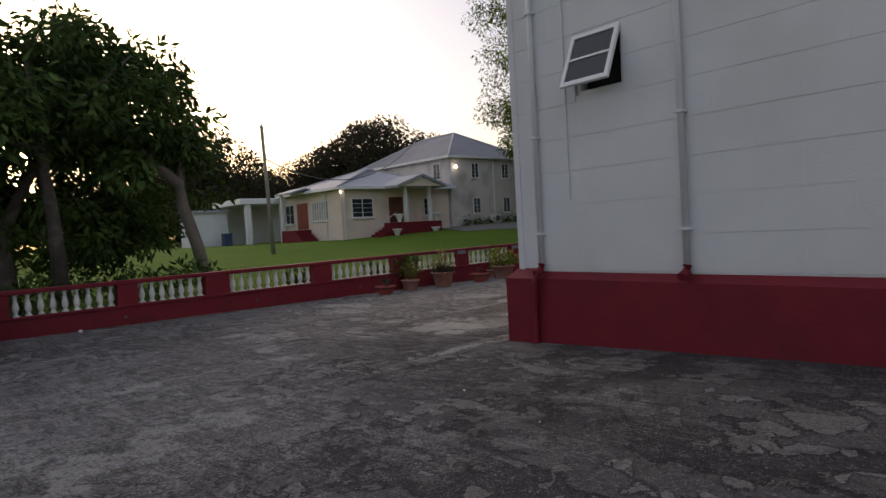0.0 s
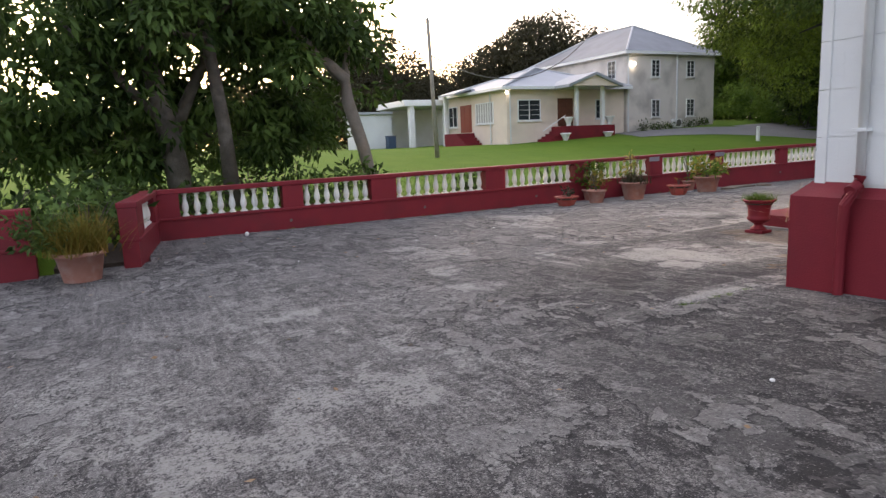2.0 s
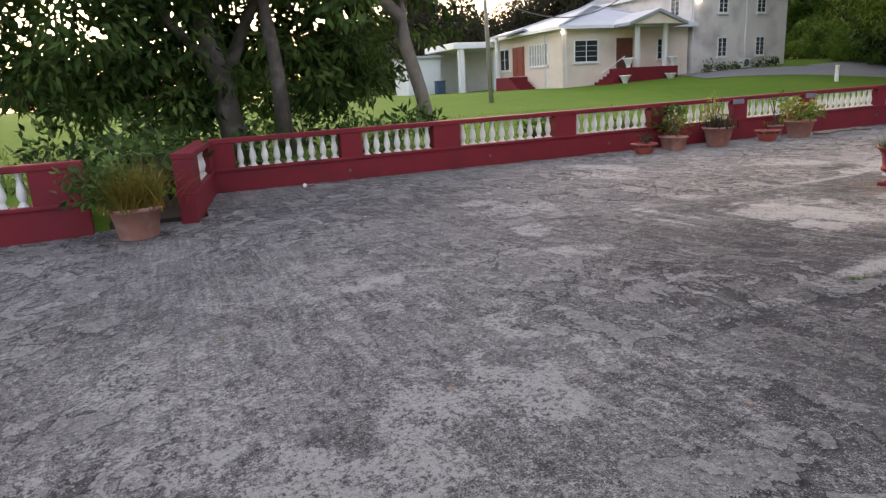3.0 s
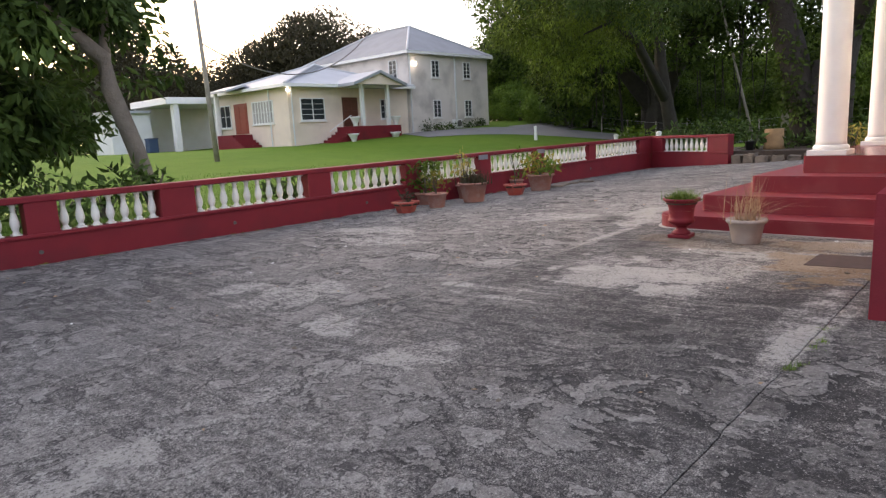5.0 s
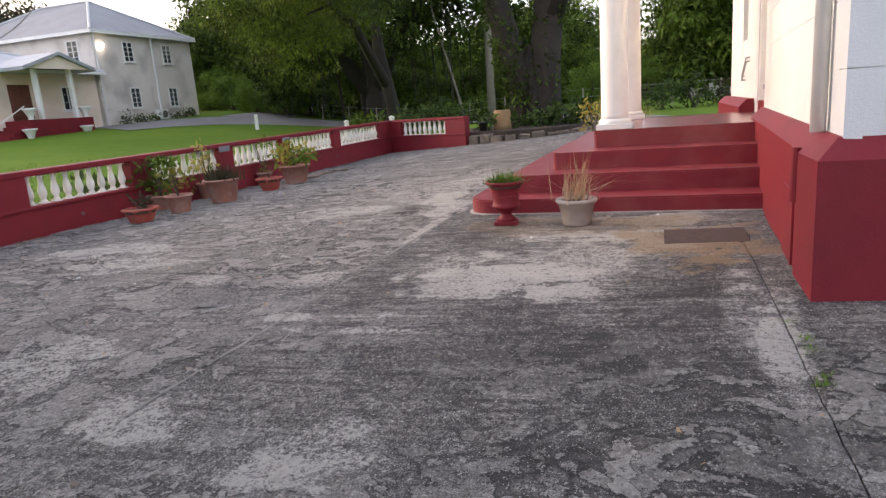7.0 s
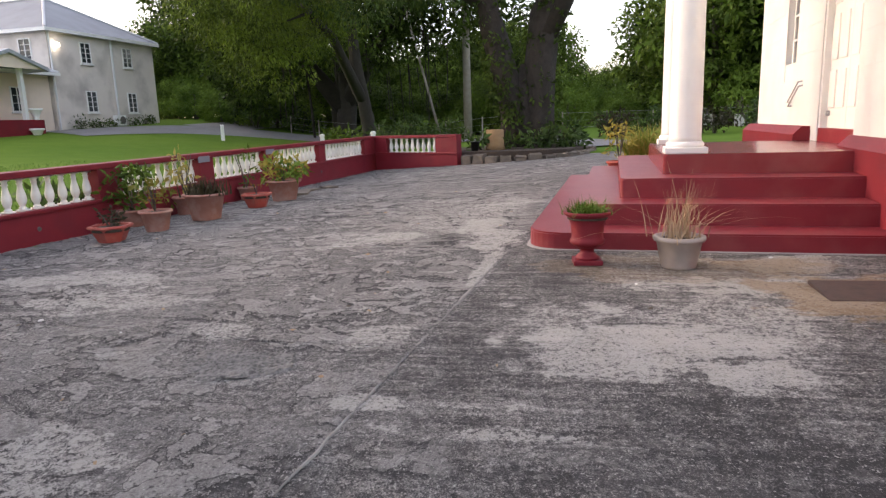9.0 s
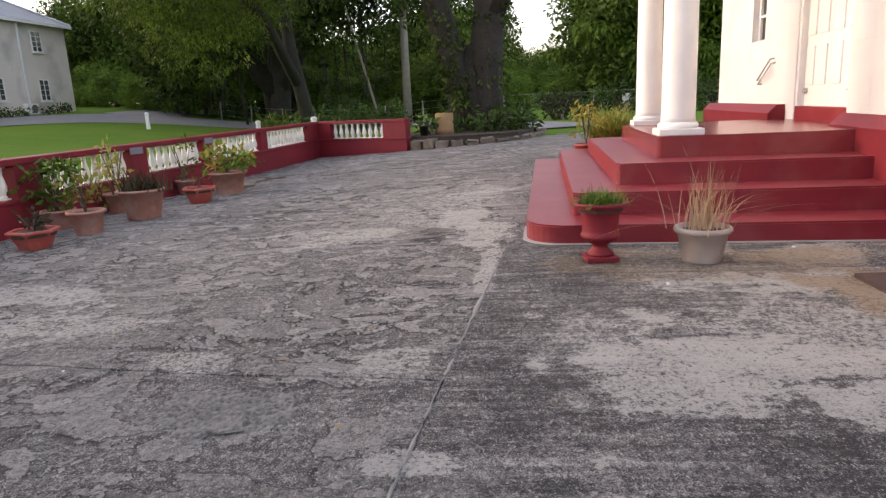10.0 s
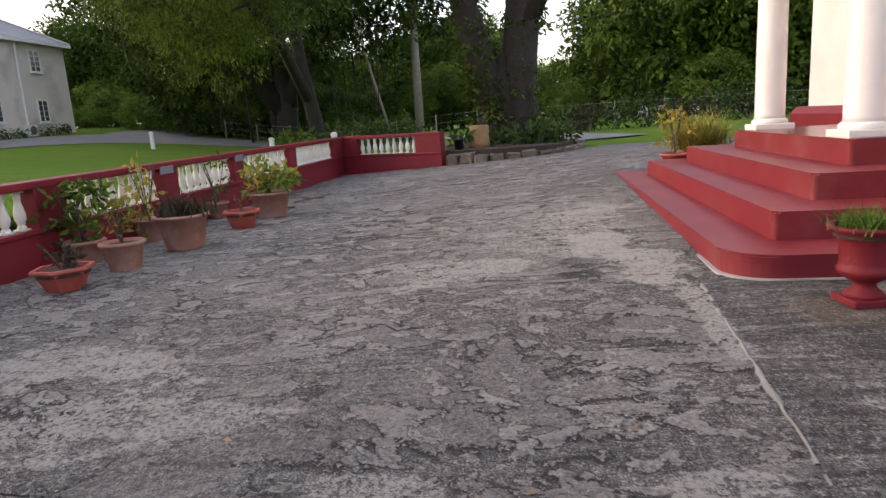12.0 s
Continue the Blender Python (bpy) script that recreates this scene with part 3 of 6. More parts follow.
def church_roof():
    bm = bmesh.new()
    x0, x1, y0, y1, z, zr = 6.1, 19.4, -14.8, 6.5, WALL_TOP, WALL_TOP + 3.6
    xm = (x0 + x1) / 2
    p = [bm.verts.new(c) for c in ((x0, y0, z), (x1, y0, z), (x1, y1, z), (x0, y1, z), (xm, y0, zr), (xm, y1, zr))]
    for f in ((0, 3, 5, 4), (1, 4, 5, 2), (0, 4, 1), (3, 2, 5), (0, 1, 2, 3)):
        bm.faces.new([p[i] for i in f])
    bmesh.ops.recalc_face_normals(bm, faces=bm.faces)
    tagged(part("roof", bm, ROOF), "grey sheet-metal gable roof of the church", "roof", kind="structure")


church_roof()


# ---- porch and steps ----
def rounded(x0, x1, y0, y1, r, n=8):
    """Outline whose corner at (x0, y1) is rounded."""
    arc = [(x0 + r - r * math.cos(a), y1 - r + r * math.sin(a)) for a in (math.pi / 2 * k / n for k in range(n + 1))]
    return [(x1, y0), (x1, y1)] + arc[::-1] + [(x0, y0)]


PORCH_Z, PORCH_X1 = 0.745, 15.05
porch = thing("porch_steps", pose(0, 0, 0), "broad red-painted concrete steps wrapping round a church porch", "steps", kind="structure")
part("step", prism(rounded(9.9, 17.1, 5.4, 9.44, 0.36), -0.6, 0.045, 0.018), RED_STEP, porch)
part("step", prism(rounded(10.44, 16.4, 5.4, 8.97, 0.05), 0.0, 0.275, 0.018), RED_STEP, porch)
part("step", prism(rounded(10.98, 15.75, 5.4, 8.48, 0.05), 0.2, 0.505, 0.018), RED_STEP, porch)
part("porch_floor", prism(rounded(11.52, PORCH_X1, 5.4, 7.97, 0.04), 0.4, PORCH_Z, 0.018), RED_PORCH, porch, "polished red porch floor")

part("step_foot", prism(rounded(9.865, 17.13, 5.4, 9.475, 0.37), -0.6, -0.128), mat("bare_cement", (0.42, 0.41, 0.39), 0.9, second=(0.3, 0.29, 0.28), scale=6, bump=0.4, bump_scale=40), porch, "bare pale cement at the foot of the steps")

COL1, COL2 = (11.84, 7.7), (14.76, 7.6)


def column(x, y):
    c = thing("porch_column", pose(x, y, PORCH_Z), "white-painted round porch column on a square base", "column", "porch columns")
    part("base", box(-0.25, 0.25, -0.25, 0.25, 0, 0.075, 0.012), WHITE_TRIM, c)
    part("torus", lathe([(0.215, 0.07), (0.228, 0.09), (0.228, 0.12), (0.205, 0.145)], 32), WHITE_TRIM, c, smooth=True)
    part("shaft", lathe([(0.198, 0.14), (0.192, 0.2), (0.19, 1.0), (0.182, 2.2), (0.17, 3.6)], 40), WHITE_TRIM, c, smooth=True)
    part("capital", lathe([(0.19, 3.58), (0.24, 3.64), (0.27, 3.72), (0.27, 3.8)], 32), WHITE_TRIM, c, smooth=True)
    return c


column(*COL1)
column(*COL2)
tagged(part("porch_canopy", box(11.5, 15.05, 5.51, 8.0, PORCH_Z + 3.8, 4.9, 0.02), WHITE_TRIM), "white flat porch canopy resting on two columns", "canopy", kind="structure")

# double door
door = thing("door_1", pose(DOOR_X0, BACK_Y - 0.12, PORCH_Z), "white panelled double door of the church, closed", "door", kind="structure")
DW, DH = (DOOR_X1 - DOOR_X0) / 2, DOOR_TOP - PORCH_Z
for i in range(2):
    leaf = part("door_leaf", box(i * DW + 0.004, (i + 1) * DW - 0.004, -0.05, 0.0, 0.01, DH, 0.004), WHITE_TRIM, door)
    for z0, z1 in ((0.5, 1.05), (1.2, 1.85), (2.0, DH - 0.15)):
        for c in range(2):
            u0 = i * DW + 0.1 + c * (DW / 2 - 0.03)
            part("panel", box(u0, u0 + DW / 2 - 0.17, 0.0, 0.022, z0, z1, 0.009), WHITE_TRIM, leaf)
part("door_frame", box(-0.001, 0.07, 0.0, 0.1, 0, DH + 0.001), WHITE_TRIM, door)
part("door_frame", box(2 * DW - 0.07, 2 * DW + 0.001, 0.0, 0.1, 0, DH + 0.001), WHITE_TRIM, door)

part("threshold", box(0.003, 2 * DW - 0.003, -0.02, 0.105, -0.01, 0.2, 0.008), RED_STEP, door, "red-painted raised threshold")
for x in (0.16, 2 * DW - 0.16):
    bolt = part("bolt", tube([(x - 0.09, 0.035, 0.42), (x + 0.09, 0.035, 0.42)], [0.012, 0.012], 8), GREYMETAL, door, "grey metal sliding bolt")
    part("keeper", box(x - 0.025, x + 0.025, 0.0, 0.055, 0.38, 0.46, 0.006), GREYMETAL, bolt)

fw = thing("window_2", pose(FW[0], BACK_Y - 0.16, FW[2]), "tall narrow white-framed church window with small panes", "window", kind="structure")
fww, fwh = FW[1] - FW[0], FW[3] - FW[2]
part("pane", box(0.02, fww - 0.02, -0.012, 0.0, 0.02, fwh - 0.02), GLASS, fw, "dark glass pane")
for x0, x1 in ((0, 0.06), (fww - 0.06, fww), (fww / 2 - 0.015, fww / 2 + 0.015)):
    part("window_frame", box(x0, x1, 0.002, 0.05, 0, fwh, 0.004), WHITE_TRIM, fw)
for k in range(7):
    z = fwh * k / 6
    part("glazing_bar", box(0.06, fww - 0.06, 0.003, 0.045, max(0, z - 0.02), min(fwh, z + 0.02)), WHITE_TRIM, fw)

# awning window, propped open at its foot
aw = thing("window_1", pose(WX + 0.06, WIN[0], WIN[2]), "white-framed awning window propped open at its foot", "window", kind="structure")
ww, wh = WIN[1] - WIN[0], WIN[3] - WIN[2]
for x0, x1, z0, z1 in ((0, 0.05, 0, wh), (ww - 0.05, ww, 0, wh), (0.05, ww - 0.05, 0, 0.05), (0.05, ww - 0.05, wh - 0.05, wh)):
    part("window_frame", box(-0.02, 0.06, x0, x1, z0, z1, 0.004), WHITE_TRIM, aw)
# flat sheet behind the opening; the room's darkness is put into its colour
part("dark_room", box(0.2, 0.21, -0.4, ww + 0.4, -0.4, wh + 0.4), mat("painted_room_dark", (0.03, 0.03, 0.03), 0.9), aw, "near-black panel painted as the unlit room behind the window")
sash = new("sash")
sash.parent = aw
sash.matrix_basis = pose(-0.07, 0, wh, 0, 24, 0)
sash.empty_display_size = 0.1
for x0, x1, z0, z1 in ((0, 0.055, 0, wh), (ww - 0.055, ww, 0, wh), (0.055, ww - 0.055, 0, 0.06), (0.055, ww - 0.055, wh - 0.055, wh)):
    part("sash_rail", box(-0.02, 0.02, x0, x1, z0 - wh, z1 - wh, 0.004), WHITE_TRIM, sash)
part("sash_bar", box(-0.018, 0.018, 0.055, ww - 0.055, -wh * 0.5 - 0.014, -wh * 0.5 + 0.014), WHITE_TRIM, sash)
part("pane", box(-0.004, 0.004, 0.05, ww - 0.05, -wh + 0.05, -0.05), GLASS, sash, "dark glass pane")


def downpipe(y, x=WX - 0.06):
    p = thing("downpipe", pose(x, y, 0), "white-painted downpipe clipped to the church wall", "pipe", "church downpipes")
    part("pipe", tube([(0, 0, PLINTH_TOP + 0.03), (0, 0, WALL_TOP)], [0.035, 0.035], 12), PIPE, p, smooth=True)
    for z in (1.35, 2.6, 4.2, 5.8):
        part("bracket", box(-0.05, 0.06, -0.055, 0.055, z - 0.015, z + 0.015, 0.004), PIPE, p)
    part("shoe", tube([(0, 0, PLINTH_TOP + 0.06), (-0.02, 0, PLINTH_TOP - 0.02), (-0.13, 0.0, PLINTH_TOP - 0.06)], [0.052, 0.054, 0.05], 12), RED, p, "red-painted elbow")
    return p


downpipe(5.62)
downpipe(3.58)
part("pipe_leg", tube([(SIDE_X - 0.005, 5.6, 0.86), (SIDE_X - 0.04, 5.66, 0.72), (SIDE_X - 0.005, 5.7, 0.3), (SIDE_X - 0.005, 5.7, -0.2)], [0.045] * 4, 10), RED, church, "red-painted drain pipe on the plinth")
fp = thing("downpipe", pose(WX + 0.5, WY + 0.06, 0), "white-painted downpipe on the front of the church", "pipe", "church downpipes")
part("pipe", tube([(0, 0, PLINTH_TOP + 0.0), (0, 0, WALL_TOP)], [0.05, 0.05], 12), PIPE, fp, smooth=True)
tagged(part("conduit", tube([(WX - 0.025, 5.13, 1.78), (WX - 0.025, 5.13, 4.6)], [0.012, 0.012], 8), PIPE), "thin white cable conduit below the window", "conduit", kind="structure")


# ---- houses ----
def house_window(parent, x, z, w, h, bars=(2, 2), face="-y", label="", glass=GLASS):
    """A framed window on a wall that faces -y (x runs along it) or -x."""
    m = pose(x, 0, z) if face == "-y" else pose(0, x, z, 0, 0, -90)
    wdw = new("window")
    wdw.parent, wdw.matrix_basis, wdw.empty_display_size = parent, m, 0.1
    if label:
        tagged(wdw, label)
    part("pane", box(0, w, -0.02, 0.02, 0, h), glass, wdw)
    for x0, x1 in ((-0.05, 0.02), (w - 0.02, w + 0.05)):
        part("frame", box(x0, x1, -0.07, 0.0, -0.05, h + 0.05), WHITE_TRIM, wdw)
    for z0, z1 in ((-0.05, 0.02), (h - 0.02, h + 0.05)):
        part("frame", box(0.02, w - 0.02, -0.068, 0.0, z0, z1), WHITE_TRIM, wdw)
    for k in range(1, bars[0]):
        part("bar", box(w * k / bars[0] - 0.025, w * k / bars[0] + 0.025, -0.06, 0.0, 0.02, h - 0.02), WHITE_TRIM, wdw)
    for k in range(1, bars[1]):
        part("bar", box(0.02, w - 0.02, -0.058, 0.0, h * k / bars[1] - 0.012, h * k / bars[1] + 0.012), WHITE_TRIM, wdw)
    part("sill", box(-0.12, w + 0.12, -0.14, 0.0, -0.14, -0.06), WHITE_TRIM, wdw)
    return wdw


def hip_roof(x0, x1, y0, y1, z, zr, ridge0, ridge1, axis="y", eave=0.12, ribs=0.0):
    """A hipped roof over a rectangle, with its ridge between two places."""
    bm = bmesh.new()
    p = [bm.verts.new(c) for c in ((x0, y0, z), (x1, y0, z), (x1, y1, z), (x0, y1, z))]
    q = [bm.verts.new((c.co.x, c.co.y, z - eave)) for c in p]
    r0, r1 = bm.verts.new((*ridge0, zr)), bm.verts.new((*ridge1, zr))
    if axis == "y":
        faces = ((p[0], p[1], r0), (p[1], p[2], r1, r0), (p[2], p[3], r1), (p[3], p[0], r0, r1))
    else:
        faces = ((p[0], p[1], r1, r0), (p[1], p[2], r1), (p[2], p[3], r0, r1), (p[3], p[0], r0))
    for f in faces:
        bm.faces.new(f)
    for i in range(4):
        bm.faces.new((q[i], q[(i + 1) % 4], p[(i + 1) % 4], p[i]))
    bm.faces.new(q[::-1])
    bmesh.ops.recalc_face_normals(bm, faces=bm.faces)
    return bm


def hip_caps(parent, x0, x1, y0, y1, z, zr, ridge0, ridge1, axis="y"):
    """Pale folded sheets over the hips and the ridge."""
    ends = ((ridge0, ridge0, ridge1, ridge1) if axis == "y" else (ridge0, ridge1, ridge1, ridge0))
    for (cx, cy), e in zip(((x0, y0), (x1, y0), (x1, y1), (x0, y1)), ends):
        part("hip_cap", tube([(cx, cy, z + 0.02), (*e, zr + 0.02)], [0.09, 0.09], 6), ROOF_CAP, parent, "pale metal hip capping")
    part("ridge_cap", tube([(*ridge0, zr + 0.02), (*ridge1, zr + 0.02)], [0.09, 0.09], 6), ROOF_CAP, parent, "pale metal ridge capping")


def gable(x0, x1, y0, y1, z, zr, t=0.12):
    """A small gabled roof whose ridge runs along y."""
    bm = bmesh.new()
    xm = (x0 + x1) / 2
    for y in (y0, y1):
        for x, zz in ((x0, z), (xm, zr), (x1, z), (x1, z - t), (xm, zr - t), (x0, z - t)):
            bm.verts.new((x, y, zz))
    bm.verts.ensure_lookup_table()
    v = bm.verts
    for i in range(6):
        j = (i + 1) % 6
        bm.faces.new((v[i], v[j], v[6 + j], v[6 + i]))
    bm.faces.new([v[i] for i in range(5, -1, -1)])
    bm.faces.new([v[6 + i] for i in range(6)])
    bmesh.ops.recalc_face_normals(bm, faces=bm.faces)
    return bm


def bungalow():
    """Cream bungalow: its front looks to -y and its porch with steps stands before the door."""
    h = thing("house", pose(26.9, 43.6, 1.0), "cream single-storey bungalow with a pale metal roof and red steps", "house")
    top, W, D = 4.05, 11.2, 9.3
    part("wall", box(0, W, 0, D, -1.0, top), STUCCO, h)
    part("roof", hip_roof(-0.55, W + 0.3, -0.6, D + 0.5, top + 0.12, top + 2.0, (W * 0.48, D * 0.5 - 0.6), (W * 0.62, D * 0.5 + 0.6), "x", 0.2), ROOF_LIGHT, h, "pale grey sheet-metal hipped roof")
    hip_caps(h, -0.55, W + 0.3, -0.6, D + 0.5, top + 0.12, top + 2.0, (W * 0.48, D * 0.5 - 0.6), (W * 0.62, D * 0.5 + 0.6), "x")
    for x, y in ((0.25, -0.09), (-0.09, 2.2)):
        part("drainpipe", tube([(x, y, top), (x, y, -0.6)], [0.05, 0.05], 8), PIPE, h)
    part("gutter", box(-0.62, W + 0.3, -0.72, -0.6, top - 0.1, top + 0.1), WHITE_TRIM, h)
    part("gutter", box(-0.68, -0.55, -0.6, D + 0.5, top - 0.1, top + 0.1), WHITE_TRIM, h)
    house_window(h, 1.0, 1.75, 1.95, 1.45, (2, 4), label="dark barred window in a white frame")
    house_window(h, 8.3, 1.75, 0.85, 1.4, (2, 3), label="dark barred window in a white frame")
    d = part("door", box(4.6, 6.0, -0.06, 0.02, 1.2, 3.3), DOOR, h, "brown wooden panelled door")
    for x in (4.72, 5.38):
        for z in (1.35, 2.35):
            part("panel", box(x, x + 0.5, -0.1, -0.06, z, z + 0.8, 0.02), DOOR, d)
    # porch
    part("porch_slab", box(4.0, 8.6, -1.9, -0.003, -0.8, 1.17), RED, h, "red-painted porch base")
    for k in range(6):
        part("step", box(4.0 - 0.36 * (k + 1), 3.997 - 0.36 * k, -1.9, -0.2, -0.8, 1.0 - 0.185 * (k + 1) + 0.02), RED, h)
    for x in (4.95, 7.4):
        part("post", box(x, x + 0.22, -1.85, -1.6, 1.17, 4.3), WHITE_TRIM, h)
    part("porch_roof", gable(3.8, 8.9, -2.5, 0.6, top + 0.1, top + 1.0, 0.2), ROOF_LIGHT, h, "small gabled porch roof")
    part("porch_gable", prism([(4.1, 0), (8.6, 0), (6.35, 0.78)], 0, 0.1), STUCCO, h).matrix_basis = pose(0, -2.2, top, 90, 0, 0)
    part("rail", tube([(3.95, -1.8, 1.95), (1.95, -1.8, 0.85)], [0.03, 0.03], 6), WHITE_TRIM, h)
    # side that looks to -x
    house_window(h, 4.5, 1.7, 2.6, 1.5, (7, 2), "-x", "wide window with pale curtains behind white bars", CURTAIN)
    sd = part("door", box(-0.06, 0.02, 5.3, 7.1, 1.05, 3.25), DOOR_RED, h, "orange-red wooden side door")
    for y in (5.45, 6.3):
        part("panel", box(-0.1, -0.06, y, y + 0.65, 1.25, 3.05, 0.02), DOOR_RED, sd)
    part("side_step", box(-1.6, -0.003, 4.9, 7.1, -0.8, 0.98), RED, h)
    for k in range(4):
        part("step", box(-1.6, -0.2, 4.9 - 0.36 * (k + 1), 4.897 - 0.36 * k, -0.8, 0.78 - 0.2 * k), RED, h)
    part("side_porch_roof", gable(-1.9, 1.0, 4.6, 7.4, top + 0.05, top + 0.45, 0.14), ROOF_LIGHT, h)
    part("post", box(-1.6, -1.38, 6.9, 7.1, 0.98, top), WHITE_TRIM, h)
    house_window(h, 9.2, 1.6, 1.5, 1.6, (2, 2), "-x", "window with pale panes", GLASS)
    for x, z in ((-0.12, 3.75),):
        part("floodlight", lathe([(0.05, 0), (0.1, 0.05), (0.1, 0.16), (0.04, 0.2)], 12), LAMP, h, "lit round security lamp", True).matrix_basis = pose(x, -0.25, z - 0.1)
    for x, y, z in ((3.6, -2.3, 0.0), (7.6, -2.3, 0.0), (4.3, -1.75, 1.17), (8.2, -1.75, 1.17)):
        u = part("urn", lathe([(0.2, 0), (0.15, 0.08), (0.17, 0.18), (0.32, 0.52), (0.4, 0.58), (0.4, 0.66), (0.34, 0.66)], 14), WHITE_TRIM, h, "white urn planter", True)
        u.matrix_basis = pose(x, y, z)
        if z < 1:
            part("pedestal", box(x - 0.3, x + 0.3, y - 0.3, y + 0.3, -0.9, z), RED, h)
    return h


def carport():
    c = thing("carport", pose(23.0, 53.5, 0.9), "white flat-roofed carport beside the bungalow", "carport")
    part("roof", box(0, 7.0, 0, 6.5, 3.6, 4.1, 0.04), WHITE_TRIM, c)
    part("rear_wall", box(0.2, 7.0, 6.0, 6.25, -0.6, 3.6), WHITE, c)
    for x in (0.6, 3.9):
        part("pillar", box(x, x + 0.42, 0.2, 0.7, -0.6, 3.6), WHITE_TRIM, c)
    part("annex", box(-3.0, -0.003, 3.0, 6.4, -0.6, 3.1), WHITE, c)
    part("annex_roof", box(-3.2, -0.004, 2.7, 6.7, 3.1, 3.3), ROOF_LIGHT, c)
    b = thing("wheelie_bin", pose(22.2, 54.9, land(22.2, 54.9)), "dark blue plastic bin by the carport", "bin")
    part("body", box(-0.35, 0.35, -0.35, 0.35, 0, 1.0, 0.04), mat("blue_plastic", (0.03, 0.06, 0.12), 0.5), b)
    part("lid", box(-0.38, 0.38, -0.4, 0.38, 1.0, 1.08, 0.02), mat("blue_lid", (0.03, 0.05, 0.1), 0.5), b)


def two_storey():
    """Weathered two-storey house behind; its gable-hipped roof carries the skyline."""
    h = thing("house", pose(38.3, 43.5, 1.45), "weathered grey-white two-storey house with a grey hipped roof", "house")
    W, D, top = 9.9, 14.0, 6.4
    part("wall", box(0, W, 0, D, -1.2, top), GREYWALL, h)
    part("roof", hip_roof(-0.35, W + 0.35, -0.35, D + 0.35, top + 0.1, top + 3.0, (W * 0.5, 4.7), (W * 0.5, D - 4.7), "y", 0.18), ROOF, h, "grey metal hipped roof")
    hip_caps(h, -0.35, W + 0.35, -0.35, D + 0.35, top + 0.1, top + 3.0, (W * 0.5, 4.7), (W * 0.5, D - 4.7))
    part("fascia", box(-0.38, W + 0.38, -0.4, -0.352, top - 0.12, top + 0.1), WHITE_TRIM, h)
    part("fascia", box(-0.4, -0.352, -0.35, D + 0.35, top - 0.12, top + 0.1), WHITE_TRIM, h)
    for x in (2.65, 6.6):
        house_window(h, x, 4.55, 0.85, 1.3, (2, 4), label="upper sash window with dark panes")
        house_window(h, x + 0.05, 1.3, 0.85, 1.35, (2, 4), label="lower sash window with pale panes", glass=mat("curtained_glass", (0.08, 0.085, 0.09), 0.15))
    house_window(h, 2.2, 4.5, 0.9, 1.4, (2, 4), "-x", "sash window with dark panes")
    part("drainpipe", tube([(5.45, -0.08, top - 0.1), (5.45, -0.08, -0.3)], [0.08, 0.08], 8), PIPE, h)
    part("drainpipe", tube([(0.1, -0.08, top - 0.1), (0.1, -0.08, -0.3)], [0.06, 0.06], 8), PIPE, h)
    part("floodlight", lathe([(0.06, 0), (0.14, 0.06), (0.14, 0.22), (0.05, 0.28)], 12), LAMP, h, "lit round security lamp", True).matrix_basis = pose(0.55, -0.25, 5.35)
    a = thing("air_conditioner", pose(38.3 + 5.0, 43.0, 1.75), "white outdoor air-conditioning unit against the house", "air conditioner")
    part("cabinet", box(-0.45, 0.45, -0.18, 0.18, 0.05, 0.75, 0.02), WHITE_TRIM, a)
    part("grille", lathe([(0.28, 0), (0.28, 0.02)], 20), CABLE, a).matrix_basis = pose(0.1, -0.18, 0.4, 90, 0, 0)
    part("bracket", box(-0.4, 0.4, -0.15, 0.5, -0.3, 0.05), GREYMETAL, a)
    return h


bungalow()
carport()
two_storey()


# ---- poles and wires ----
def utility_pole(x, y, h, r, lean=(0, 0), label="weathered wooden utility pole standing in the grass"):
    p = thing("utility_pole", pose(x, y, land(x, y) - 0.1), label, "pole")
    part("shaft", tube([(0, 0, 0), (lean[0] * 0.5, lean[1] * 0.5, h * 0.5), (lean[0], lean[1], h)], [r, r * 0.85, r * 0.7], 12), POLE, p, smooth=True)
    part("insulator", lathe([(0.05, 0), (0.07, 0.05), (0.05, 0.1)], 8), GREYMETAL, p).matrix_basis = pose(lean[0], lean[1], h)
    return p


utility_pole(17.1, 35.5, 7.6, 0.13, (-0.25, 0))
utility_pole(47.5, 18.3, 12.0, 0.3, label="stout pale wooden utility pole by the planting bed")
utility_pole(46.5, 19.9, 12, 0.09, (-1.6, 2.6), "thin leaning metal stay pole beside the trees")


def wire(a, b, sag, r=0.02):
    pts = [Vector(a).lerp(Vector(b), k / 16) - Vector((0, 0, sag * 4 * (k / 16) * (1 - k / 16))) for k in range(17)]
    tagged(part("overhead_cable", tube(pts, [r] * 17, 6), CABLE), "thin sagging overhead cable strung to the pole", "cable")


wire((16.9, 35.5, land(16.7, 35.5) + 5.6), (37.5, 46, 10.4), 2.6, 0.035)


# bent grab rail and plaques
rail = thing("grab_rail", pose(0, BACK_Y, 0), "thin grey bent grab rail fixed to the church wall", "rail")
part("bar", tube([(16.0, 0.03, 1.3), (16.03, 0.09, 1.3), (15.4, 0.09, 1.62), (15.38, 0.03, 1.63)], [0.013] * 4, 8), GREYMETAL, rail)
part("bar", tube([(16.05, 0.03, 1.37), (16.08, 0.09, 1.37), (15.45, 0.09, 1.69), (15.43, 0.03, 1.7)], [0.013] * 4, 8), GREYMETAL, rail)
for u in (15.35, 18.15):
    pl = tagged(part("plaque", box(-0.2, 0.2, -0.02, 0.0, 0, 0.13, 0.005), mat("slate_plaque", (0.2, 0.2, 0.24), 0.4)), "small grey name plaque on the balustrade pier", "plaque", "pier plaques")
    pl.matrix_basis = pose(u, WALL_Y - 0.145, 0.44 + 0.0072 * u)

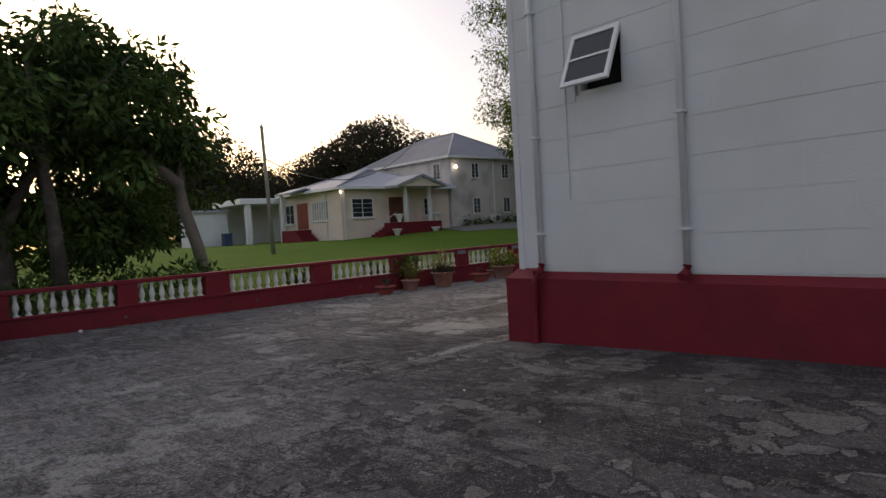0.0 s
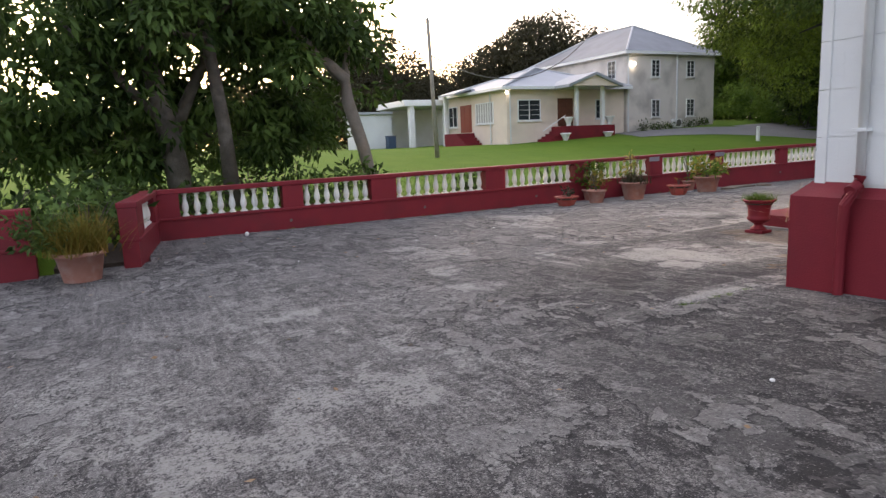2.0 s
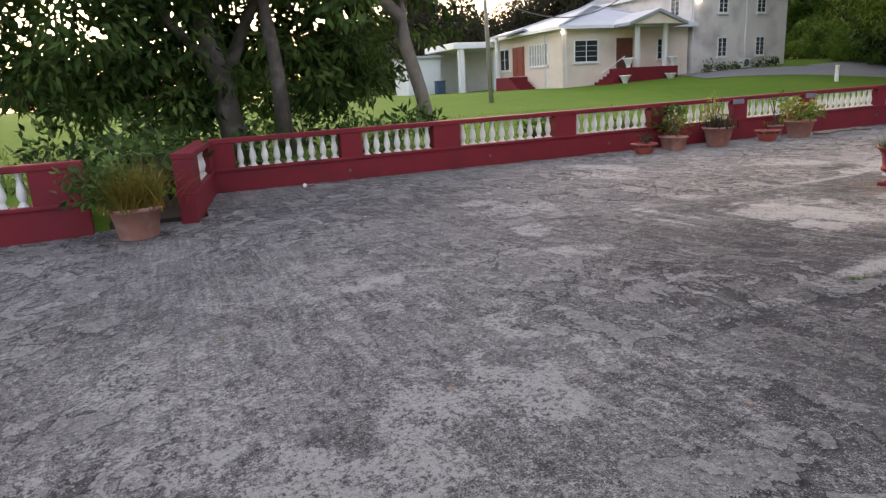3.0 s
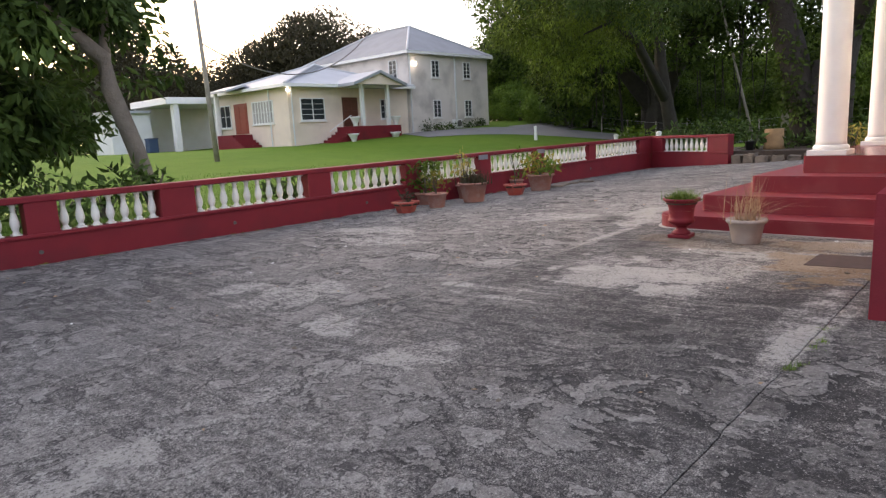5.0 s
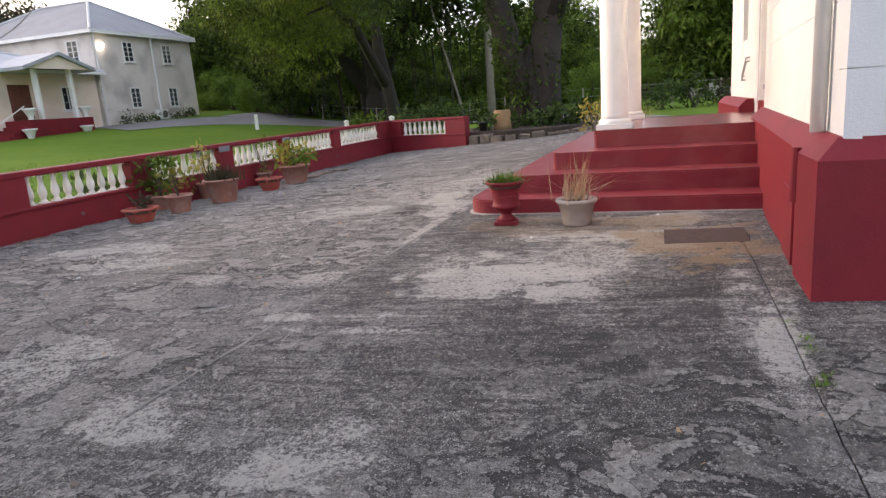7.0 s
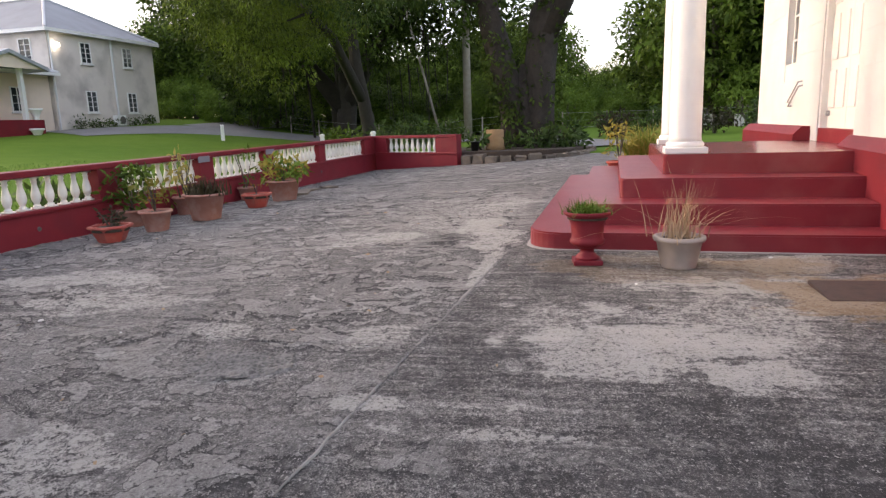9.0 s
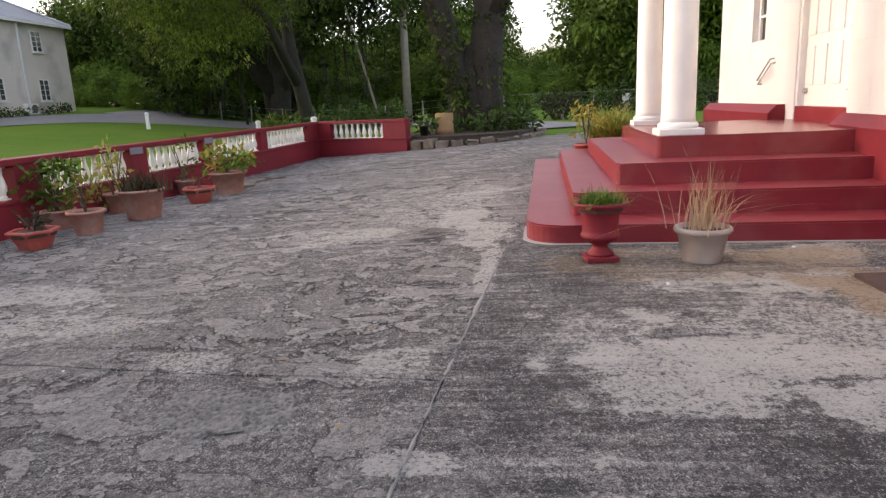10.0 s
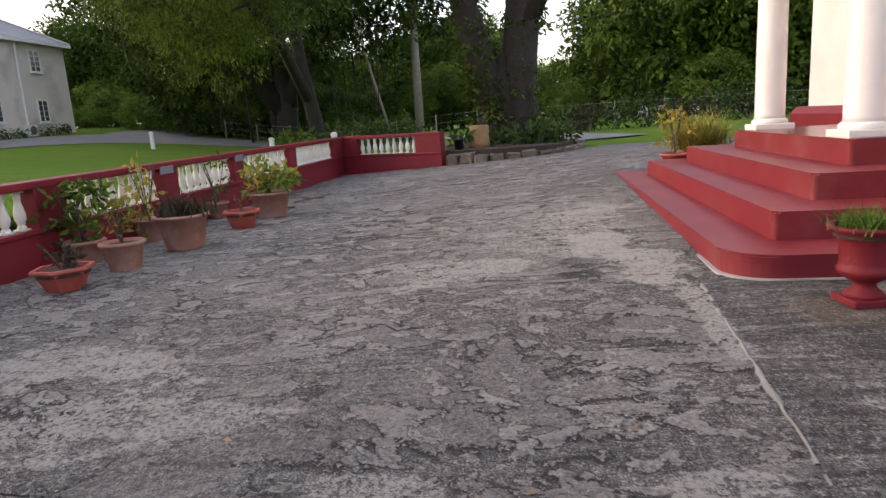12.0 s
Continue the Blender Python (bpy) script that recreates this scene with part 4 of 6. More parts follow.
hatch = tagged(part("hatch", box(7.2, 7.78, FRONT_Y - 0.05, FRONT_Y - 0.003, -0.1, 0.46, 0.006), RED), "red-painted metal hatch in the plinth", "hatch")
hatch.matrix_basis = SKEW
tagged(part("drain_pipe", tube([(7.05, FRONT_Y + 0.0, 0.8), (7.05, FRONT_Y + 0.0, 0.42)], [0.03, 0.03], 8), RED), "short red-painted drain pipe on the plinth", "pipe").matrix_basis = SKEW

tagged(part("bed_soil_corner", prism([(-0.5, 14.35), (0.75, 14.35), (1.1, 17.2), (-0.5, 17.2)], -0.6, -0.38), SOIL), "dark earth between the two walls", "flower bed", kind="structure")


# wire fence before the woods
def fence(line, n):
    f = thing("wire_fence", pose(0, 0, 0), "old wire fence on thin posts before the woods", "fence")
    a, b = Vector((*line[0], 0)), Vector((*line[1], 0))
    ps = [a.lerp(b, k / n) for k in range(n + 1)]
    for q in ps:
        part("post", tube([(q.x, q.y, land(q.x, q.y) - 0.1), (q.x, q.y, land(q.x, q.y) + 1.35)], [0.05, 0.04], 6), POLE, f)
    for h in (0.4, 0.8, 1.25):
        part("wire", tube([(q.x, q.y, land(q.x, q.y) + h) for q in ps], [0.006] * len(ps), 4), GREYMETAL, f)


fence(((50, 33), (44, 9)), 9)
fence(((44, 9), (40, -12)), 8)


# ---- trees ----
def tree(x, y, trunk, limbs, clumps, per, length, leaf, seed, label, category="tree", bark=BARK, base=None, width=0.4, droop=0.3):
    """A tapered trunk with limbs and a crown of many leaves; places are relative to the foot."""
    rng = random.Random(seed)
    t = thing("tree", pose(x, y, (land(x, y) if base is None else base) - 0.1), label, category)
    bm = bmesh.new()
    for pts, radii in [trunk] + limbs:
        tube(pts, radii, 10, bm, 0.12, rng)
    part("trunk", bm, bark, t, smooth=True)
    leaf_mesh("crown", *clump_leaves(clumps, per, length, droop, seed, width), leaf, t, seed=seed)
    return t


def cloud(rng, cx, cy, cz, rx, ry, rz, n, rmin, rmax):
    """Clumps spread through an uneven crown."""
    out = []
    while len(out) < n:
        a, b, c = rng.uniform(-1, 1), rng.uniform(-1, 1), rng.uniform(-1, 1)
        if 0.15 < a * a + b * b + c * c < 1:
            out.append((cx + a * rx, cy + b * ry, cz + c * rz, rng.uniform(rmin, rmax)))
    return out


def ivy(rng, a, b, r, n, rmin, rmax):
    """Clumps of climbing leaves round a stem."""
    out = []
    for _ in range(n):
        t, w = rng.random(), rng.uniform(0, 6.28)
        out.append((a[0] + (b[0] - a[0]) * t + r * math.cos(w), a[1] + (b[1] - a[1]) * t + r * math.sin(w), a[2] + (b[2] - a[2]) * t, rng.uniform(rmin, rmax)))
    return out


_r = random.Random(5)
DARK_BARK = mat("mossy_dark_bark", (0.035, 0.03, 0.022), 0.95, second=(0.014, 0.012, 0.009), scale=3, bump=1.0, bump_scale=10)
# broad-leaved trees just outside the balustrade
tree(3.6, 20.8, ([(0, 0, 0), (-0.1, 0, 2.5), (-0.35, 0.1, 5), (-0.4, 0.3, 7.5)], [0.24, 0.19, 0.16, 0.08]),
     [([(-0.33, 0, 4.8), (1.0, -0.4, 6.2), (2.0, -0.8, 7.2)], [0.1, 0.07, 0.03]), ([(-0.3, 0, 4.5), (-1.6, -0.4, 4.8), (-2.6, -0.6, 6)], [0.12, 0.08, 0.03])],
     cloud(_r, 0.0, 1.4, 5.6, 4.4, 2.6, 3.2, 70, 0.5, 1.05) + cloud(_r, 0.6, 2.0, 2.6, 3.6, 1.2, 1.2, 44, 0.4, 0.8), 230, 0.34, LEAF_DARK, 11, "dark broad-leaved tree over the red balustrade", width=0.36, droop=0.75)
tree(2.4, 21.5, ([(0, 0, 0), (-0.2, 0, 2), (-0.6, 0, 4.5), (-0.9, 0, 7)], [0.36, 0.28, 0.2, 0.1]),
     [([(-0.2, 0, 2), (0.8, 0.2, 4), (1.6, 0, 6)], [0.2, 0.12, 0.05]), ([(-0.3, 0, 2.4), (-1.8, -0.2, 4.2), (-3, -0.3, 5.5)], [0.16, 0.1, 0.04])],
     cloud(_r, -2.7, 0.3, 5.4, 4.6, 2.8, 3.3, 62, 0.5, 1.05) + cloud(_r, -2.4, 0.5, 2.3, 3.2, 1.4, 1.2, 44, 0.4, 0.75), 230, 0.34, LEAF_DARK, 12, "dense dark broad-leaved tree beside the field", width=0.36, droop=0.75)
tree(8.0, 21.4, ([(0, 0, 0), (-0.35, 0, 1.6), (-0.75, 0, 3.0), (-0.8, 0, 3.6), (-2.0, 0, 4.7), (-3.2, 0.2, 6.0)], [0.22, 0.19, 0.18, 0.19, 0.15, 0.08]),
     [([(-0.8, 0, 3.5), (-0.55, 0.3, 4.8), (0.2, 0.6, 6.0)], [0.14, 0.09, 0.03])],
     cloud(_r, -2.8, 1.2, 5.9, 2.8, 2.2, 2.4, 60, 0.5, 1.0) + cloud(_r, -2.2, 1.5, 2.6, 1.6, 0.8, 1.0, 10, 0.4, 0.7) + [(0.2, 0.5, 5.0, 0.6), (0.5, 0.5, 5.8, 0.5), (-0.4, 0.6, 4.6, 0.7), (0.5, 0.3, 4.2, 0.4), (-1.0, 0.8, 4.0, 0.7), (0.9, 0.3, 3.4, 0.35), (0.1, 0.5, 3.2, 0.5)], 230, 0.34, LEAF_DARK, 13, "leaning pale-barked tree with dark broad leaves", width=0.36, droop=0.75, bark=mat("pale_bark", (0.2, 0.175, 0.15), 0.95, second=(0.12, 0.1, 0.085), scale=4, bump=0.8, bump_scale=16))
tree(-4.5, 23.0, ([(0, 0, 0), (0.1, 0, 3), (0.4, 0, 6)], [0.3, 0.22, 0.1]), [],
     cloud(_r, -0.5, 0, 5.0, 4.0, 3.0, 3.6, 48, 0.5, 1.0), 120, 0.42, LEAF_DARK, 14, "dark broad-leaved tree at the field's edge", width=0.36, droop=0.75)


# shrubs under the trees
def shrub(x, y, r, h, leaf, seed, label, n=10, length=0.25, per=160, base=None):
    rng = random.Random(seed)
    s = thing("shrub", pose(x, y, (land(x, y) if base is None else base) - 0.05), label, "shrub")
    bm = bmesh.new()
    for k in range(6):
        a = rng.uniform(0, 6.28)
        tube([(0, 0, 0), (r * 0.3 * math.cos(a), r * 0.3 * math.sin(a), h * 0.4), (r * 0.7 * math.cos(a), r * 0.7 * math.sin(a), h * 0.8)], [0.03, 0.02, 0.008], 5, bm)
    part("stem", bm, BARK, s)
    leaf_mesh("foliage", *clump_leaves(cloud(rng, 0, 0, h * 0.55, r, r, h * 0.45, n, 0.2 * r + 0.1, 0.4 * r + 0.15), per, length, 0.1, seed), leaf, s, seed=seed)
    return s


for k, (x, y, r, h) in enumerate(((5.2, 19.6, 0.6, 0.7), (6.4, 20.4, 0.7, 0.9), (2.4, 19.4, 0.7, 0.8), (0.2, 19.0, 1.0, 1.2), (7.3, 20.0, 0.5, 1.2), (-1.6, 18.6, 1.0, 1.2), (-3.6, 17.8, 1.2, 1.2), (10.0, 18.6, 0.5, 0.5), (12.4, 18.2, 0.45, 0.5))):
    shrub(x, y, r, h, LEAF_DARK, 40 + k, "low broad-leaved shrub growing outside the balustrade")

# the big pair of trunks by the planting bed
forked = tree(28.3, 11.8, ([(0, 0.4, 0), (-0.1, 0.48, 1.5), (-0.15, 0.72, 2.8), (-0.25, 1.05, 4.0), (-0.4, 1.4, 5.6), (-0.8, 2.3, 10)], [0.66, 0.54, 0.52, 0.48, 0.42, 0.28]),
     [([(0, -0.45, 0), (0, -0.5, 1.5), (0.05, -0.48, 3.1), (0.1, -0.75, 5.0), (0.2, -1.25, 6.5), (0.3, -2.1, 10)], [0.68, 0.58, 0.6, 0.62, 0.5, 0.3]), ([(-0.1, -0.8, 4.4), (-0.3, -1.7, 6.0), (-0.8, -3.2, 8.6)], [0.42, 0.3, 0.15]),
      ([(0, 0, 0), (-0.05, 0, 1.6), (0, 0.05, 3.3)], [0.6, 0.5, 0.3]), ([(-0.5, 1.5, 5.6), (-2.0, 4.5, 7.2), (-3.0, 7.5, 8.0)], [0.3, 0.2, 0.08]), ([(0.3, -1.4, 6.6), (1.8, -4, 9.5), (3, -6, 10.6)], [0.3, 0.2, 0.08])],
     cloud(_r, -1.0, 5.5, 8.6, 4.5, 6.5, 3.2, 90, 0.8, 1.5), 240, 0.2, LEAF_DARK, 21, "large forked tree with vine-covered trunks by the paving", base=0.05, bark=mat("dark_bark", (0.042, 0.034, 0.027), 0.95, second=(0.016, 0.013, 0.01), scale=5, bump=1.0, bump_scale=14), droop=0.7)
leaf_mesh("vine", *clump_leaves(ivy(_r, (-0.2, 0.5, 0.3), (-0.25, 0.9, 3.6), 0.5, 130, 0.14, 0.3) + ivy(_r, (-0.25, 1.0, 3.6), (-0.8, 2.2, 9.5), 0.44, 60, 0.14, 0.3) + ivy(_r, (0.0, -0.5, 1.0), (0.1, -0.9, 5.6), 0.6, 90, 0.12, 0.26), 300, 0.2, 0.7, seed=77, width=0.5), LEAF_DEEP, forked, "leafy green climbing vine")
# tree with drooping feathery branches before the woods
tree(41.2, 23.2, ([(0, 0, -0.2), (-0.2, -0.2, 1.0), (-0.6, -0.1, 2.4), (-1.0, 0.2, 5), (-1.4, 0.3, 10)], [0.62, 0.42, 0.38, 0.34, 0.15]),
     [([(-0.7, 0, 2.9), (-4.0, 0.3, 6.2), (-8.0, 0.4, 7.6), (-12.5, 0.6, 8.4)], [0.34, 0.26, 0.18, 0.07]), ([(-8.0, 0.4, 7.6), (-10.5, -1.6, 6.4), (-13.5, -2.0, 5.6)], [0.14, 0.09, 0.03]), ([(-6.0, 0.4, 7.0), (-9.0, 2.4, 10.5), (-11.5, 2.0, 13.5)], [0.2, 0.12, 0.04])],
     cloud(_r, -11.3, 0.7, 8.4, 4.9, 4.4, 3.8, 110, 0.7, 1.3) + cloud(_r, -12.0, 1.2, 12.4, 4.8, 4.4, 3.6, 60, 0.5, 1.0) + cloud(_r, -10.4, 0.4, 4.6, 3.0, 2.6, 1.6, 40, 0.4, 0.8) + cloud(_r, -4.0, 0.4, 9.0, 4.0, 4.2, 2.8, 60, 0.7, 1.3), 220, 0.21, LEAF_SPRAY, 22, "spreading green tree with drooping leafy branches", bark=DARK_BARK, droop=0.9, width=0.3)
banyan = tree(49.5, 28.0, ([(0, 0, -0.3), (0.1, 0.2, 1.2), (0, -0.1, 3.2), (0.3, 0.4, 6), (0, 0, 11)], [1.2, 0.8, 0.7, 0.6, 0.4]),
     [([(0, 0.3, 2.6), (-1.8, 2.6, 6.2), (-4, 5.2, 9)], [0.7, 0.45, 0.15]), ([(0, -0.2, 3.0), (-1.6, -3.0, 6.6), (-4, -6.4, 8.6)], [0.7, 0.45, 0.15]), ([(0.4, 0.8, 0), (0.4, 1.1, 2.2), (0.1, 0.6, 4.5)], [0.5, 0.35, 0.3]),
      ([(-0.5, -1.6, 0), (-0.4, -1.4, 3), (-0.9, -2.0, 5.6)], [0.12, 0.1, 0.08]), ([(-0.8, 2.4, 0), (-0.9, 2.5, 3), (-1.2, 2.6, 5.6)], [0.1, 0.09, 0.08])],
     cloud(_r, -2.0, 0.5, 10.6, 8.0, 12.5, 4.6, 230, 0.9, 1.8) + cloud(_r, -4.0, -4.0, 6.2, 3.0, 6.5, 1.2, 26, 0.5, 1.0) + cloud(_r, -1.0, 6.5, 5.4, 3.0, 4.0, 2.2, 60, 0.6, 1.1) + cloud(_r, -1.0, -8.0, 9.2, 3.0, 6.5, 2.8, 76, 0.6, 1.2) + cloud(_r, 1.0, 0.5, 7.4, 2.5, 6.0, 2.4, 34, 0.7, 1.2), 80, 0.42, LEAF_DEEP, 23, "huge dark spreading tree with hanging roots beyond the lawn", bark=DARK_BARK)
_h = random.Random(19)
for k in range(26):
    x, y, z = _h.uniform(-5.5, 0.5), _h.uniform(-9, 8), _h.uniform(5.5, 8.0)
    sway = _h.uniform(-0.5, 0.5)
    part("aerial_root", tube([(x, y, z), (x + 0.1, y + sway * 0.4, z * 0.6), (x, y + sway, z * _h.uniform(0.15, 0.5))], [0.05, 0.035, 0.02], 5), DARK_BARK, banyan)

for k, (x, y, r, h) in enumerate(((33.5, 21.6, 1.0, 1.1), (36.5, 20.4, 1.1, 1.3), (34.8, 19.6, 0.7, 0.8), (43.5, 20.8, 1.3, 1.3), (46.0, 22.6, 1.2, 1.5), (52, 24.0, 1.8, 2.2), (53, 21.0, 1.6, 2.0), (52, 33.0, 1.8, 2.2), (50, 36.0, 1.8, 2.4))):
    shrub(x, y, r, h, LEAF_DARK if k % 3 else LEAF_MID, 140 + k, "dark leafy bush growing in the far lawn", 14, 0.34, 130)

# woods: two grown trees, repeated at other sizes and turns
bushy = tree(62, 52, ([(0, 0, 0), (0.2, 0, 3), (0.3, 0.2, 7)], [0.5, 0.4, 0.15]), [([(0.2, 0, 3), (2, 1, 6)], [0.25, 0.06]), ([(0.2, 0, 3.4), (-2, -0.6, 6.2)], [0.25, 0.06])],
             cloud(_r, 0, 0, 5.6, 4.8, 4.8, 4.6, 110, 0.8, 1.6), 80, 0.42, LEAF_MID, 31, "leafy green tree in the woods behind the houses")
bright = tree(66, 44, ([(0, 0, 0), (0.2, 0, 2), (0.3, 0.2, 5)], [0.4, 0.3, 0.1]), [([(0.2, 0, 2), (1.6, 0.6, 4)], [0.2, 0.05])],
              cloud(_r, 0, 0, 3.3, 4.2, 4.2, 3.2, 80, 0.7, 1.4), 80, 0.42, LEAF_BRIGHT, 32, "bright green bushy tree in the woods")
dusky = tree(30, 78, ([(0, 0, 0), (0.2, 0, 3), (0.3, 0.2, 8)], [0.6, 0.4, 0.15]), [([(0.2, 0, 3), (3, 1, 8)], [0.3, 0.06]), ([(0.2, 0, 3.4), (-3, -0.6, 7.2)], [0.3, 0.06])],
             cloud(_r, 0, 0, 6.6, 7.5, 7.0, 6.2, 190, 1.0, 1.9), 60, 0.5, LEAF_OLIVE, 33, "broad dusky evergreen tree behind the houses")
for t_, g_ in ((bushy, "woods behind the houses"), (bright, "woods behind the houses"), (dusky, "evergreens behind the bungalow")):
    tagged(t_, group=g_)


def again(src, x, y, s, turn, sz=1.0):
    copy_thing(src, Matrix.Translation((x, y, land(x, y) - 0.2)) @ Matrix.Rotation(turn, 4, "Z") @ Matrix.Diagonal((s, s, s * sz, 1)))


_w = random.Random(8)
def at_bearing(deg, d):
    return 1.0 + d * math.sin(radians(deg)), 4.0 + d * math.cos(radians(deg))


# evergreens over the bungalow's roof
for deg, d, s, sz in ((36.5, 76, 0.92, 1.12), (32.8, 78, 0.8, 1.12), (40.0, 80, 0.75, 1.15), (29.5, 82, 0.72, 1.0), (26.5, 74, 0.62, 1.0), (23.5, 78, 0.66, 1.0), (20, 74, 0.7, 0.95), (16, 80, 0.8, 0.9), (11, 84, 0.8, 0.85), (43.5, 92, 0.7, 1.25),
                      (5, 90, 0.8, 0.7), (-1, 96, 0.8, 0.6), (-8, 100, 0.9, 0.55), (-15, 95, 0.9, 0.55), (-23, 90, 0.9, 0.6), (-32, 85, 0.9, 0.7), (-42, 80, 0.9, 0.8), (-55, 70, 0.9, 0.8), (-70, 62, 0.9, 0.8), (-88, 60, 0.9, 0.8), (-105, 60, 0.9, 0.8), (-125, 64, 1, 0.8), (-150, 66, 1, 0.8), (178, 66, 1, 0.8), (150, 66, 1, 0.8), (128, 64, 1, 0.8)):
    again(dusky, *at_bearing(deg, d), s, _w.uniform(0, 6.28), sz)
# green woods beyond the drive
for deg, d, s in ((51.5, 82, 0.9), (54, 78, 0.95), (56.5, 74, 1.0), (59, 70, 1.0), (61.5, 72, 0.85), (64, 74, 0.75), (66, 70, 0.66), (68, 72, 0.68), (70.5, 70, 0.85), (73, 72, 0.85), (75, 70, 0.95), (77.5, 72, 1.05), (80, 70, 1.0), (82.5, 84, 0.8), (85, 90, 0.75), (87.5, 96, 0.78), (90, 92, 0.78), (92.5, 80, 0.85), (51.2, 82, 0.8), (50, 90, 0.9), (91, 60, 1.15), (93, 56, 1.3), (94, 66, 1.05), (96.5, 60, 1.2), (99.5, 56, 1.3), (102.5, 54, 1.3), (104, 56, 1.0), (108, 54, 1.0), (113, 54, 1.0), (62.8, 62, 0.6), (65, 61, 0.5), (67.2, 62, 0.48), (71.5, 62, 0.5), (74, 61, 0.46), (76, 62, 0.55), (79, 62, 0.6)):
    again(bushy, *at_bearing(deg, d), s, _w.uniform(0, 6.28), _w.uniform(0.9, 1.1))
for deg, d, s in ((51.9, 72, 0.6), (51.2, 78, 0.7), (52.8, 66, 0.5), (54.5, 62, 0.45), (56.5, 60, 0.5), (58.5, 60, 0.45), (60.5, 60, 0.4), (70, 66, 0.6), (78, 64, 0.7), (81, 62, 0.7), (84, 66, 0.6), (87, 70, 0.6), (90, 62, 0.6), (93, 58, 0.7), (96, 52, 0.7), (81.5, 56, 0.5), (86, 58, 0.4), (53.5, 74, 0.75)):
    again(bright, *at_bearing(deg, d), s, _w.uniform(0, 6.28))

# ---- planting bed ----
bed_line = [(24.5, 13.5), (24.2, 12.2), (24.5, 10.8), (25.3, 9.8), (27.0, 9.3), (29.5, 9.6)]
bed = tagged(part("bed_soil", prism([(24.8, 13.6), (24.5, 12.2), (24.8, 10.9), (25.5, 10.1), (27.0, 9.6), (29.5, 9.9), (31, 13), (28, 15), (25.2, 15)], -0.4, 0.22), SOIL), "raised earth bed edged with rough stones", "flower bed", kind="structure")
_s = random.Random(4)
for i in range(len(bed_line) - 1):
    a, b = Vector((*bed_line[i], 0)), Vector((*bed_line[i + 1], 0))
    n = int((b - a).length / 0.36)
    for k in range(n):
        p = a.lerp(b, (k + 0.5) / n)
        w = _s.uniform(0.18, 0.215)
        bm = box(-w, w, -0.14 - _s.uniform(0, 0.06), 0.14, 0, _s.uniform(0.24, 0.37), 0.04)
        for v in bm.verts:
            v.co += Vector((_s.uniform(-0.03, 0.03), _s.uniform(-0.035, 0.035), _s.uniform(-0.035, 0.035)))
        o = part("stone", bm, STONE, bed)
        o.matrix_basis = pose(p.x, p.y, -0.18, 0, 0, math.degrees(math.atan2(b.y - a.y, b.x - a.x)) + _s.uniform(-6, 6))
for k, (x, y, r, h) in enumerate(((26.4, 12.4, 0.4, 0.5), (26.6, 11.3, 0.5, 0.6), (27.0, 10.7, 0.7, 0.9), (27.6, 10.3, 0.7, 0.9), (25.7, 13.2, 0.3, 0.7), (28.4, 10.1, 0.5, 0.8))):
    shrub(x, y, r, h, LEAF_DARK, 60 + k, "dark strap-leaved shrub in the stone-edged bed", 9, 0.3, 180, 0.2)


# ---- pots and plants ----
def soil_disc(r, z):
    return lathe([(r, z - 0.05), (r, z), (r * 0.5, z + 0.015)], 20)


def flower_pot(x, y, r, h, material, label, sides=28, taper=0.68, rim=0.05, z=None):
    """A tapered pot with a rolled rim, and its soil."""
    z = yard(x, y) if z is None else z
    p = thing("flower_pot", pose(x, y, z, 0, 0, 20), label, "plant pot", "potted plants")
    b = r * taper
    prof = [(b, 0), (b + 0.004, 0.015), (r * 0.93, h - rim), (r * 1.02, h - rim + 0.005), (r * 1.08, h - rim * 0.5), (r * 1.05, h), (r * 0.9, h), (r * 0.86, h - 0.06)]
    part("body", lathe(prof, sides), material, p, smooth=sides > 12)
    part("soil", soil_disc(r * 0.87, h - 0.035), SOIL, p)
    return p


def blades(parent, z, n, r, length, leaf, seed, droop=0.6, width=0.02, name="foliage", label=""):
    """Arching strap leaves that spring from the soil."""
    rng = np.random.default_rng(seed)
    verts, faces = [], []
    for _ in range(n):
        a, l = rng.uniform(0, 6.28), length * rng.uniform(0.55, 1.15)
        p0 = np.array((rng.normal() * r * 0.35, rng.normal() * r * 0.35, z))
        out = np.array((math.cos(a), math.sin(a), 0))
        side = np.array((-math.sin(a), math.cos(a), 0)) * width * 0.5
        tilt = rng.uniform(0.1, 1.0) * droop
        base = len(verts)
        for k in range(5):
            t = k / 4
            q = p0 + out * l * (tilt * t + 0.3 * droop * t * t) + np.array((0, 0, l * (t * (1 - 0.35 * tilt) - 0.45 * droop * tilt * t * t)))
            w = side * (1 - t * 0.9)
            verts += [tuple(q - w), tuple(q + w)]
        for k in range(4):
            i = base + 2 * k
            faces.append((i, i + 1, i + 3, i + 2))
    me = bpy.data.meshes.new(name)
    me.from_pydata(verts, [], faces)
    me.materials.append(leaf)
    ob = new(name, me)
    ob.parent = parent
    if label:
        tagged(ob, label)
    return ob


def leafy(parent, z, r, h, leaf, seed, n=9, length=0.12, per=500, width=0.4, name="foliage", stems=True, off=(0, 0)):
    rng = random.Random(seed)
    if stems:
        bm = bmesh.new()
        for k in range(7):
            a = rng.uniform(0, 6.28)
            tube([(0, 0, z - 0.03), (off[0] + r * 0.3 * math.cos(a), off[1] + r * 0.3 * math.sin(a), z + h * 0.45), (off[0] + r * 0.6 * math.cos(a), off[1] + r * 0.6 * math.sin(a), z + h * 0.85)], [0.01, 0.008, 0.004], 5, bm)
        part("stem", bm, BARK, parent)
    return leaf_mesh(name, *clump_leaves(cloud(rng, off[0], off[1], z + h * 0.55, r, r, h * 0.45, n, r * 0.25, r * 0.5), per, length, 0.1, seed, width), leaf, parent, seed=seed)


